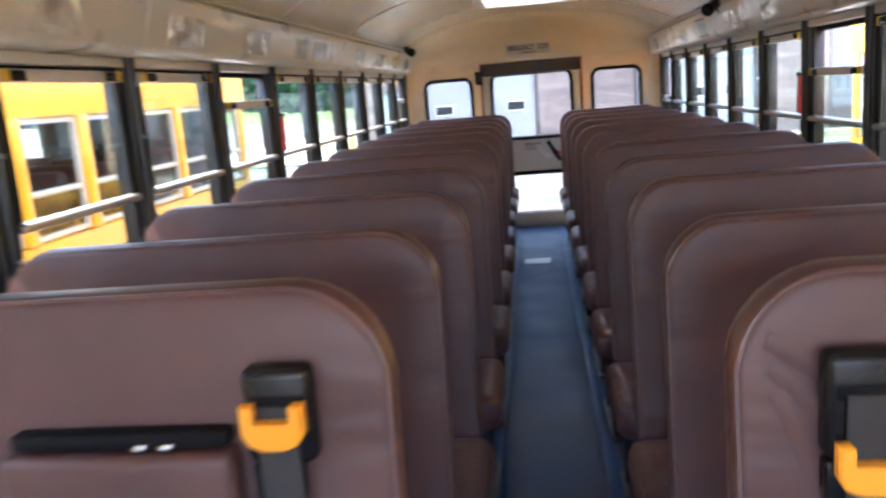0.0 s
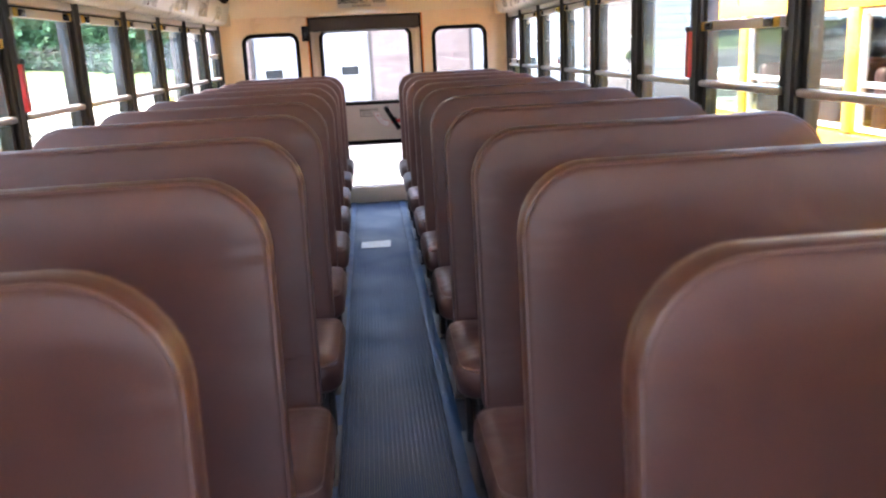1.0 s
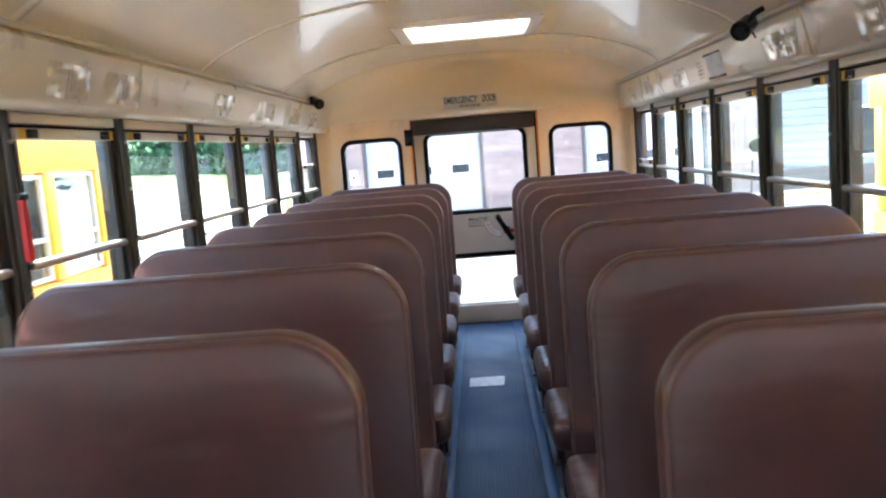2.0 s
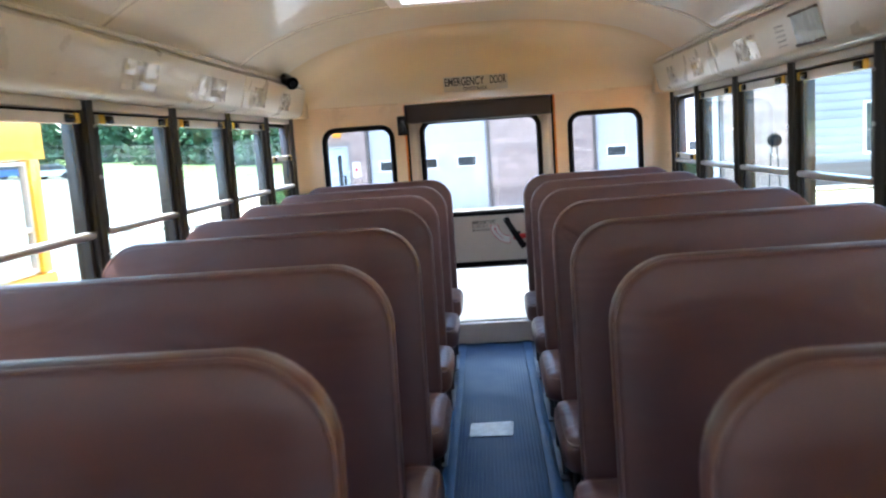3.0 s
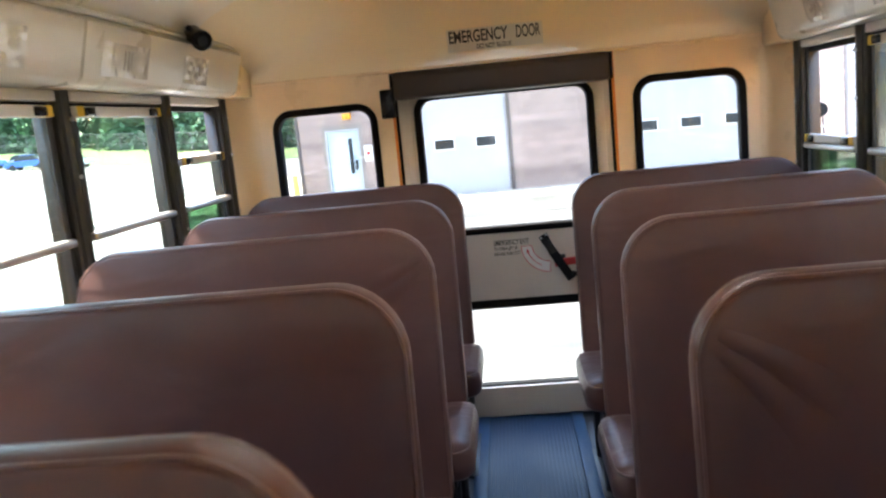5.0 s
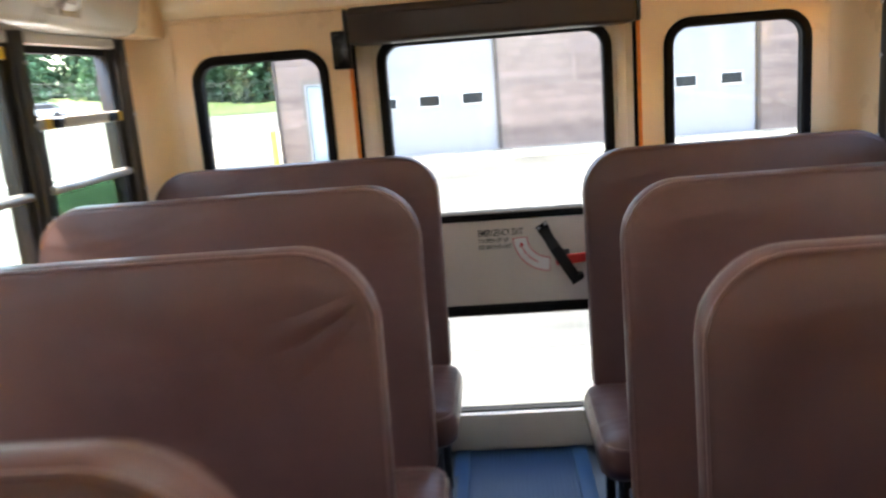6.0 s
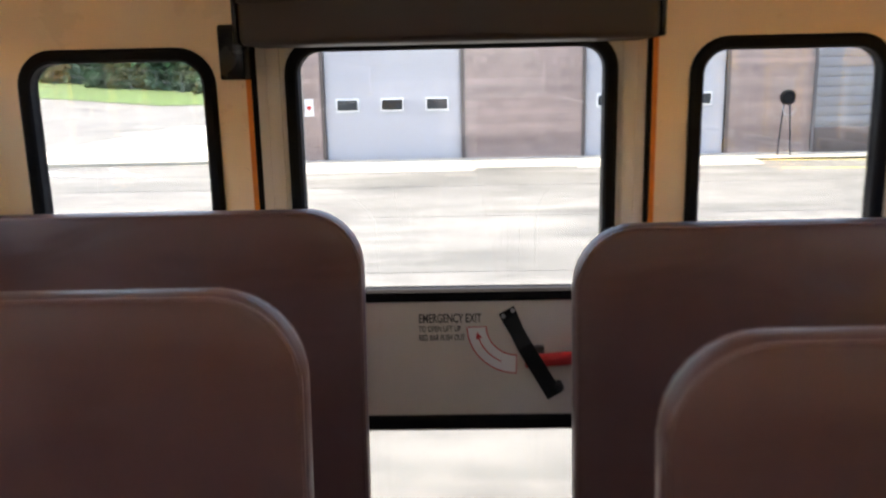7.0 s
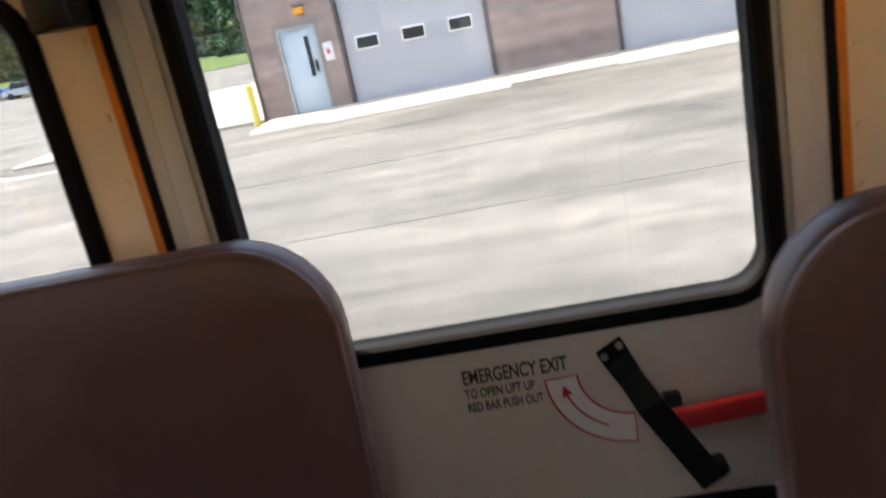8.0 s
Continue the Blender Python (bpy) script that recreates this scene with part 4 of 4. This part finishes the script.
def lie(x, y):
    """Height of the land: level about the buses, rising towards the far left."""
    k = min(1.0, max(0.0, (y - 35) / 45))
    return G + 0.072 * min(60.0, max(0.0, -x - 30)) * k


def build_ground():
    bm = bmesh.new()
    xs = [-700, -150, -90, -75, -60, -50, -42, -36, -30, -24, -10, 30, 700]
    ys = [-700, 20, 35, 50, 65, 80, 100, 130, 200, 700]
    g = [[bm.verts.new((x, y, lie(x, y))) for x in xs] for y in ys]
    for j in range(len(ys) - 1):
        for i in range(len(xs) - 1):
            bm.faces.new((g[j][i], g[j][i + 1], g[j + 1][i + 1], g[j + 1][i]))
    structure("ground", bm, PAVING, "bright sunlit concrete parking lot", 60)
    for y in (-2.0, 3.0, 11.0, 14.8, 18.7, 22.5):
        structure("paving_joint", one_box(-14, 16, y - 0.018, y + 0.018, G, G + 0.004), JOINT, "dark joint line in the paving")
    for x0, x1, y0 in ((-6.10, -4.12, 25.75), (-4.10, 0.40, 25.35), (0.42, 2.95, 26.0), (2.97, 7.60, 25.6), (7.62, 14.0, 27.1)):
        bm = bmesh.new()
        ramp = [(28.0, 0.0), (28.0, 0.055), (26.5, 0.050), (y0 + 0.25, 0.040), (y0 + 0.02, 0.012), (y0, 0.0)]
        loft(bm, [[(x, y, G + z) for y, z in ramp] for x in (x0, x1)])
        structure("apron", bm, KERB, "pale concrete apron before the garage")
    structure("side_slab", one_box(-13.7, -6.22, 27.95, 46.0, G, G + 0.11, bevel=0.03), KERB, "pale raised concrete slab beside the garage")
    bm = bmesh.new()
    xs = [-300, -150, -90, -75, -60, -50, -42, -36, -30, -24, -10, 40]
    rows = []
    for y, up in ((86, 0.05), (90, 0.25), (100, 1.0), (130, 2.2), (300, 3.0)):
        rows.append([(x, y + (2.5 * math.sin(x * 0.11) if up < 0.1 else 0), lie(x, y) + up) for x in xs])
    loft(bm, rows, close=False, caps=False)
    structure("lawn", bm, GRASS, "mown green lawn beyond the parking lot", 60)


build_ground()


def build_garage():
    """The long brown brick garage behind the bus, with overhead doors."""
    b = thing("garage_building", "long brown brick garage with pale overhead doors", "building")
    y, top = 28.0, 4.6
    gz = G
    d1, d2 = (-3.70, 0.08), (3.50, 7.33)
    pd = (-5.40, -4.36)
    oh = gz + 3.35
    holes = [(d1[0], d1[1], gz + 0.03, oh), (d2[0], d2[1], gz + 0.03, oh), (pd[0], pd[1], gz + 0.03, gz + 2.28)]
    part("wall", frame_panel(-6.20, 9.70, gz, top, holes, y, y + 0.3), MORTAR, b, "", 0)
    part("side_wall", one_box(-6.20, -5.90, y + 0.3, y + 16, gz, top), MORTAR, b)
    part("roof", one_box(-6.45, 9.7, y - 0.25, y + 16, top, top + 0.3, bevel=0.03), TRIM_BROWN, b)
    part("back_panel", one_box(-5.85, 9.6, y + 0.6, y + 0.7, gz, top), TRIM_BROWN, b)
    for a, c in (d1, d2):
        door = part("overhead_door", one_box(a, c, y + 0.10, y + 0.16, gz + 0.03, oh), ROLLER, b, "pale grey sectional overhead door")
        for k in range(5):
            z = gz + 0.031 + k * 0.65
            part("section", one_box(a + 0.03, c - 0.03, y + 0.070, y + 0.099, z + 0.003, z + 0.649), ROLLER, door, "", 0)
        for k in range(3):
            x = a + (c - a) * (0.166 + 0.329 * k)
            zc = 0.603
            part("window_surround", one_box(x - 0.325, x + 0.325, y + 0.045, y + 0.069, zc - 0.19, zc + 0.19, bevel=0.01), WHITE, door)
            part("window", one_box(x - 0.28, x + 0.28, y + 0.030, y + 0.044, zc - 0.135, zc + 0.135), DARK_GLASS, door, "dark door window")
        for x in (a - 0.05, c + 0.05):
            part("jamb", one_box(x - 0.05, x + 0.05, y - 0.03, y + 0.12, gz + 0.03, oh + 0.08), TRIM_BROWN, b)
        part("lintel", one_box(a - 0.1, c + 0.1, y - 0.04, y + 0.12, oh + 0.081, oh + 0.2), TRIM_BROWN, b)
    pdoor = part("personnel_door", one_box(pd[0] + 0.06, pd[1] - 0.06, y + 0.05, y + 0.10, gz + 0.03, gz + 2.22, bevel=0.006), STEEL_DOOR, b, "pale blue steel door")
    part("door_window", one_box(pd[1] - 0.36, pd[1] - 0.24, y + 0.035, y + 0.052, gz + 0.95, gz + 2.0), DARK_GLASS, pdoor, "narrow dark door window")
    part("lever", one_box(pd[1] - 0.20, pd[1] - 0.12, y + 0.01, y + 0.05, gz + 1.05, gz + 1.35, bevel=0.01), BLACK_STEEL, pdoor)
    part("door_frame", frame_panel(pd[0], pd[1], gz + 0.03, gz + 2.28, [(pd[0] + 0.055, pd[1] - 0.055, gz + 0.03, gz + 2.225)], y - 0.02, y + 0.14), GALV, b, "", 0)
    part("wall_sign", one_box(-4.25, -4.00, y - 0.025, y - 0.002, 0.33, 0.80), WHITE, b, "white notice with red mark")
    part("sign_mark", cylinder(bmesh.new(), (-4.125, y - 0.028, 0.56), (0, 1, 0), 0.06, 0.005, 16), RED, b)
    part("wall_lamp", one_box(-4.80, -4.54, y - 0.14, y - 0.002, 1.62, 1.80, bevel=0.02), ORANGE, b, "amber wall lamp")
    part("lamp_base", one_box(-4.84, -4.50, y - 0.02, y - 0.001, 1.801, 1.86), TRIM_BROWN, b)
    # corner downpipe and coping
    part("corner_trim", one_box(-6.27, -6.19, y - 0.06, y + 0.05, gz, top), TRIM_BROWN, b)
    return b, holes, y, top


GARAGE, HOLES, GY, GTOP = build_garage()

bol = tagged(part("bollard", cylinder(bmesh.new(), (-6.25, 27.2, G + 0.55), (0, 0, 1), 0.09, 1.1, 18, 0.03), BOLLARD), "yellow painted steel bollard at the garage corner", "bollard")


def painted_line(xa, ya, xb, yb, material, label):
    """A line painted on the paving from one point to another."""
    d = Vector((xb - xa, yb - ya, 0))
    side = Vector((-d.y, d.x, 0)).normalized() * 0.055
    a, b = Vector((xa, ya, 0)), Vector((xb, yb, 0))
    bm = bmesh.new()
    loft(bm, [[tuple(p + Vector((0, 0, G + z))) for p in (a - side, b - side, b + side, a + side)] for z in (0.0012, 0.005)])
    structure("parking_line", bm, material, label)


for xa, ya, xb, yb in ((-16.5, 26.75, -7.7, 25.4), (-12.2, 27.85, -9.97, 25.8), (-9.5, 27.2, -8.2, 25.5), (-14.9, 27.9, -12.7, 26.2)):
    painted_line(xa, ya, xb, yb, WHITE, "white painted parking line on the paving")
for y in (26.45, 24.6):
    painted_line(7.7, y + 0.1, 16.0, y - 0.9, BOLLARD, "faded yellow painted line on the paving")


def build_wing():
    """Grey sided part of the building that goes on beyond the brickwork."""
    b = thing("side_building", "grey metal sided building with dark framed windows", "building")
    y = 27.85
    part("wall", one_box(9.72, 40.0, y, y + 0.3, G, 4.6), SIDING, b)
    part("plinth", one_box(9.72, 40.0, y - 0.06, y - 0.001, G, G + 0.72, bevel=0.02), TRIM_BROWN, b, "dark lower wall band")
    part("roof", one_box(9.70, 40.2, y - 0.3, y + 12, 4.6, 4.9), TRIM_BROWN, b)
    for k in range(18):
        z = G + 0.78 + k * 0.26
        part("siding_board", one_box(9.74, 39.9, y - 0.02, y - 0.001, z, z + 0.245, bevel=0.008), SIDING, b)
    for x in (11.65, 16.2, 21.0, 26.0):
        w = part("window", one_box(x, x + 1.5, y - 0.05, y - 0.022, 0.08, 1.54), DARK_GLASS, b, "dark glazed window")
        part("window_frame", frame_panel(x - 0.08, x + 1.58, 0.0, 1.62, [(x, x + 1.5, 0.08, 1.54)], y - 0.09, y - 0.021), WHITE_RAIL, w, "", 0)
        part("window_bar", one_box(x, x + 1.5, y - 0.085, y - 0.051, 0.70, 0.76), TRIM_BROWN, w)
    return b


def bmesh_frame_yz(x0, x1, y0, y1, z0, z1, t):
    bm = bmesh.new()
    box(bm, x0, x1, y0, y1, z1 - t, z1)
    box(bm, x0, x1, y0, y1, z0, z0 + t)
    box(bm, x0, x1, y0, y0 + t, z0 + t, z1 - t)
    box(bm, x0, x1, y1 - t, y1, z0 + t, z1 - t)
    return bm


def parked_bus(s, x_face, y_rear, n):
    """A yellow school bus standing beside ours, seen through the side windows."""
    bus = thing("school_bus", "parked yellow school bus with white-railed windows", "school bus", "parked buses")
    length, wide = 11.0, 2.42
    x0, x1 = (x_face - wide, x_face) if s < 0 else (x_face, x_face + wide)
    ya, yb = y_rear - length, y_rear
    za, zw0, zw1 = G + 0.48, 0.68, 1.345
    part("lower_body", one_box(x0, x1, ya, yb, za, zw0, bevel=0.03), YELLOW, bus)
    bm = bmesh.new()
    n_arc = 16
    prof = [(x0, zw1)] + [((x0 + x1) / 2 - (wide / 2) * math.cos(math.pi * k / n_arc), zw1 + 0.26 + 0.36 * math.sin(math.pi * k / n_arc) ** 0.75) for k in range(n_arc + 1)] + [(x1, zw1)]
    loft(bm, [[(a, y, b) for a, b in prof] for y in (ya, yb)])
    part("roof", bm, YELLOW, bus, "", 50)
    fx = x_face
    far = x0 if s > 0 else x1
    for z in (0.48, 0.16, -0.18):
        xa, xb = sorted((fx, fx - s * 0.025))
        part("rub_rail", one_box(xa, xb, ya + 0.02, yb - 0.02, z, z + 0.055, bevel=0.006), BLACK_STEEL, bus, "black rub rail")
    far = x_face + s * wide
    for fx, sg in ((x_face, s), (far, -s)):
        y = yb - 0.12
        k = 0
        while y > ya + 0.6 and k < 15:
            xa, xb = sorted((fx + sg * 0.06, fx - sg * 0.004))
            part("pillar", one_box(xa, xb, y - 0.05, y + 0.05, zw0, zw1, bevel=0.008), YELLOW, bus)
            y0 = y - 0.6465 + 0.05
            y1 = y - 0.05
            xa, xb = sorted((fx + sg * 0.040, fx + sg * 0.043))
            w = part("window", one_box(xa, xb, y0, y1, zw0 + 0.02, zw1 - 0.02), CLEAR_GLASS, bus, "clear side window")
            w.visible_shadow = False
            xa, xb = sorted((fx + sg * 0.055, fx + sg * 0.02))
            part("window_rail", one_box(xa, xb, y0, y1, 0.925, 0.955, bevel=0.006), WHITE_RAIL, w, "white meeting rail")
            part("window_frame", bmesh_frame_yz(xa, xb, y0, y1, zw0 + 0.01, zw1 - 0.01, 0.025), WHITE_RAIL, w)
            y -= 0.6465
            k += 1
    fx = x_face
    for k in range(14):
        for xa, xb in ((x0 + 0.09, x0 + 1.0), (x1 - 1.0, x1 - 0.09)):
            part("seat_back", one_box(xa, xb, yb - 0.9 - k * 0.66, yb - 0.8 - k * 0.66, zw0 - 0.1, 1.03, bevel=0.04, seg=3), VINYL, bus, "brown vinyl seat back")
    for yy in (yb - 3.0, ya + 1.2):
        xc = fx + s * 0.18
        wh = part("wheel", cylinder(bmesh.new(), (xc, yy, G + 0.48), (1, 0, 0), 0.48, 0.28, 28, 0.05), TYRE, bus)
        part("rim", cylinder(bmesh.new(), (fx + s * 0.035, yy, G + 0.48), (1, 0, 0), 0.27, 0.03, 20, 0.01), GALV, wh)
    xa, xb = sorted((x0 + 0.4, x1 - 0.4))
    part("rear_window", one_box(xa, xb, yb - 0.02, yb + 0.012, 0.7, 1.3), BUS_GLASS, bus)
    part("bumper", one_box(x0 + 0.05, x1 - 0.05, yb, yb + 0.16, G + 0.5, G + 0.78, bevel=0.03), BLACK_STEEL, bus)
    return bus


build_wing()
parked_bus(-1, -2.60, 7.00, 1)
parked_bus(1, 2.60, 6.88, 2)

hs = thing("hose_stand", "dark round hose reel on a two-legged steel stand", "hose reel")
for x in (8.55, 8.9):
    part("leg", tube(bmesh.new(), [(x, 27.3, G), (x + (0.1 if x < 8.6 else -0.1), 27.3, 0.55)], 0.022, 8), BLACK_STEEL, hs)
part("reel", cylinder(bmesh.new(), (8.72, 27.25, 0.62), (0, 1, 0), 0.20, 0.18, 24, 0.04), RUBBER, hs)
part("hose", tube(bmesh.new(), [(8.72 + 0.17 * math.cos(a / 4), 27.12, 0.35 + 0.2 * math.sin(a / 4) * (1 if a > 12 else 2.2)) for a in range(12, 26)], 0.014, 6), GALV, hs)

# ---- trees, fence and far cars ----


def conifer(x, y, h, seed):
    """A spruce: tapered trunk, whorls of drooping boughs, each a spray of small needle clumps."""
    rng = random.Random(seed)
    tree = thing("conifer_tree", "tall dark green conifer at the edge of the lawn", "tree", "conifers", (x, y, G))
    tr = bmesh.new()
    rings = [[(r * math.cos(2 * math.pi * k / 8), r * math.sin(2 * math.pi * k / 8), z) for k in range(8)] for z, r in ((0, 0.22), (h * 0.3, 0.16), (h * 0.97, 0.02))]
    loft(tr, rings)
    part("trunk", tr, BARK, tree)
    verts, faces = [], []
    levels = int(h * 2.1)
    for i in range(levels):
        z = h * (0.05 + 0.93 * i / levels)
        reach = (1 - i / levels) ** 0.8 * h * rng.uniform(0.23, 0.33) + 0.2
        for j in range(9):
            a = 2 * math.pi * (j + rng.random()) / 9
            rj = reach * rng.uniform(0.6, 1.12)
            steps = max(3, int(rj / 0.24))
            for q in range(steps):
                f = (q + 0.6) / steps
                c = Vector((math.cos(a) * rj * f, math.sin(a) * rj * f, z - 0.32 * rj * f * f + rng.uniform(-0.1, 0.1)))
                for _ in range(3):
                    u = Vector((rng.gauss(0, 1), rng.gauss(0, 1), rng.gauss(0, 0.6))).normalized() * rng.uniform(0.26, 0.52)
                    v = Vector((rng.gauss(0, 1), rng.gauss(0, 1), rng.gauss(0, 0.6))).normalized() * rng.uniform(0.16, 0.34)
                    b = len(verts)
                    verts += [tuple(c - u), tuple(c + v), tuple(c + u), tuple(c - v)]
                    faces.append((b, b + 1, b + 2, b + 3))
    me = bpy.data.meshes.new("crown")
    me.from_pydata(verts, [], faces)
    me.materials.append(LEAF)
    ob = new("crown", me)
    ob.parent = tree
    return tree


TREES = [conifer(-58, 103, 13, 1), conifer(-49, 105, 11, 2), conifer(-41, 103, 14.5, 3)]
rng = random.Random(9)
spots = [(-36 + 4.4 * k, 103 + rng.uniform(-2, 3)) for k in range(9)] + [(-63 - 4.6 * k, 104 + rng.uniform(-3, 3)) for k in range(16)] + [(-100 + rng.uniform(-3, 3), 94 - 5.4 * k) for k in range(14)] + [(-78 + 4.6 * k, 111 + rng.uniform(-2, 3)) for k in range(17)]
for i, (x, y) in enumerate(spots):
    src = TREES[i % 3]
    k = rng.uniform(0.85, 1.25)
    t = copy_thing(src, Matrix.Translation((x, y, lie(x, y) + (0.9 if y > 98 else 0))) @ Matrix.Rotation(rng.uniform(0, 6.28), 4, "Z"))
    t.scale = (k, k, k * rng.uniform(0.9, 1.15))
for t in TREES:
    t.location.z = lie(t.location.x, t.location.y) + 0.9


def fence_line(xa, ya, xb, yb):
    f = thing("wire_fence", "grey steel mesh fence in front of the trees", "fence")
    n = 24

    def spot(k, z):
        x, y = xa + (xb - xa) * k / n, ya + (yb - ya) * k / n
        return (x, y, lie(x, y) + 0.85 + z)
    for k in range(n + 1):
        x, y, z = spot(k, 1.2)
        part("post", cylinder(bmesh.new(), (x, y, z), (0, 0, 1), 0.035, 2.5, 8), FENCE, f)
    for z in (1.2, 2.4):
        part("rail", tube(bmesh.new(), [spot(k, z) for k in range(n + 1)], 0.022, 6), FENCE, f)
    wires = bmesh.new()
    for q in range(7):
        tube(wires, [spot(k, 0.2 + q * 0.31) for k in range(n + 1)], 0.005, 4)
    part("mesh_wires", wires, FENCE, f)


fence_line(-78, 98, -8, 98)


def far_car(x, y, rz, paint, label):
    c = thing("car", label, "car", "parked cars", (x, y, lie(x, y) + 0.05))
    c.rotation_euler = (0, 0, radians(rz))
    bm = bmesh.new()
    low = [(-2.2, 0.35), (-2.25, 0.7), (-2.0, 0.88), (-1.0, 0.95), (1.1, 0.95), (2.05, 0.85), (2.2, 0.6), (2.15, 0.35)]
    loft(bm, [[(a, y2, b) for a, b in low] for y2 in (-0.88, 0.88)])
    part("body", bm, paint, c)
    bm = bmesh.new()
    cab = [(-1.3, 0.955), (-0.75, 1.42), (0.65, 1.45), (1.35, 0.955)]
    loft(bm, [[(a, y2, b) for a, b in cab] for y2 in (-0.74, 0.74)])
    part("cabin", bm, DARK_GLASS, c)
    part("roof", one_box(-0.72, 0.62, -0.72, 0.72, 1.44, 1.48, bevel=0.015), paint, c)
    for wx in (-1.35, 1.35):
        for wy in (-0.8, 0.8):
            part("wheel", cylinder(bmesh.new(), (wx, wy, 0.32), (0, 1, 0), 0.32, 0.2, 18, 0.03), TYRE, c)


far_car(-48.5, 83, 8, CAR_BLUE, "blue car parked far off by the lawn")
far_car(-44.5, 83.5, 10, CAR_SILVER, "silver car parked far off by the lawn")
far_car(-53.2, 82.4, 7, CAR_BLUE, "blue car parked far off by the lawn")
far_car(-50.6, 85.6, 9, CAR_SILVER, "silver car parked behind others by the lawn")
far_car(-46.4, 86.2, 12, CAR_DARK, "dark car parked behind others by the lawn")
far_car(-56.5, 84.6, 6, CAR_BLUE, "blue car parked behind others by the lawn")

# ---- bricks of the garage wall, last ----


def lay_bricks():
    lx, lz, joint = 0.40, 0.20, 0.010
    shapes = {}

    def shape(w):
        if w not in shapes:
            shapes[w] = finish(one_box(0, w, -0.012, 0.0, 0, lz - joint, bevel=0.004, seg=1), BRICK, "brick")
        return shapes[w]
    verts, faces = [], []
    count = row = 0
    z = G + 0.03
    while z < GTOP - 0.05:
        gaps = [(h[0] - 0.102, h[1] + 0.102) for h in HOLES if z + lz > h[2] and z < h[3] + (0.2 if h[1] - h[0] > 2 else 0.0)]
        x = -6.18 - (lx / 2 if row % 2 else 0)
        while x < 9.6:
            free = [(max(x, -6.18), min(x + lx - joint, 9.69))]
            for a, b in gaps:
                free = [q for u, v in free for q in ((u, min(v, a)), (max(u, b), v)) if q[1] - q[0] > 0.03]
            for x0, x1 in free:
                if x < 4.0 and z < 2.4 and count < 300:
                    ob = new("brick", shape(round(x1 - x0, 2)))
                    ob.location = (x0, GY, z)
                    ob.parent = GARAGE.children[0]
                    count += 1
                else:
                    b = len(verts)
                    y0, y1 = GY - 0.012, GY
                    verts += [(x0, y0, z), (x1, y0, z), (x1, y0, z + lz - joint), (x0, y0, z + lz - joint), (x0, y1, z), (x1, y1, z), (x1, y1, z + lz - joint), (x0, y1, z + lz - joint)]
                    faces += [(b, b + 1, b + 2, b + 3), (b + 3, b + 2, b + 6, b + 7), (b, b + 3, b + 7, b + 4), (b + 1, b + 5, b + 6, b + 2), (b, b + 4, b + 5, b + 1)]
            x += lx
        z += lz
        row += 1
    rest = bpy.data.meshes.new("brickwork")
    rest.from_pydata(verts, [], faces)
    rest.materials.append(BRICK)
    ob = new("brickwork", rest)
    ob.parent = GARAGE
    tagged(ob, kind="stuff")


lay_bricks()
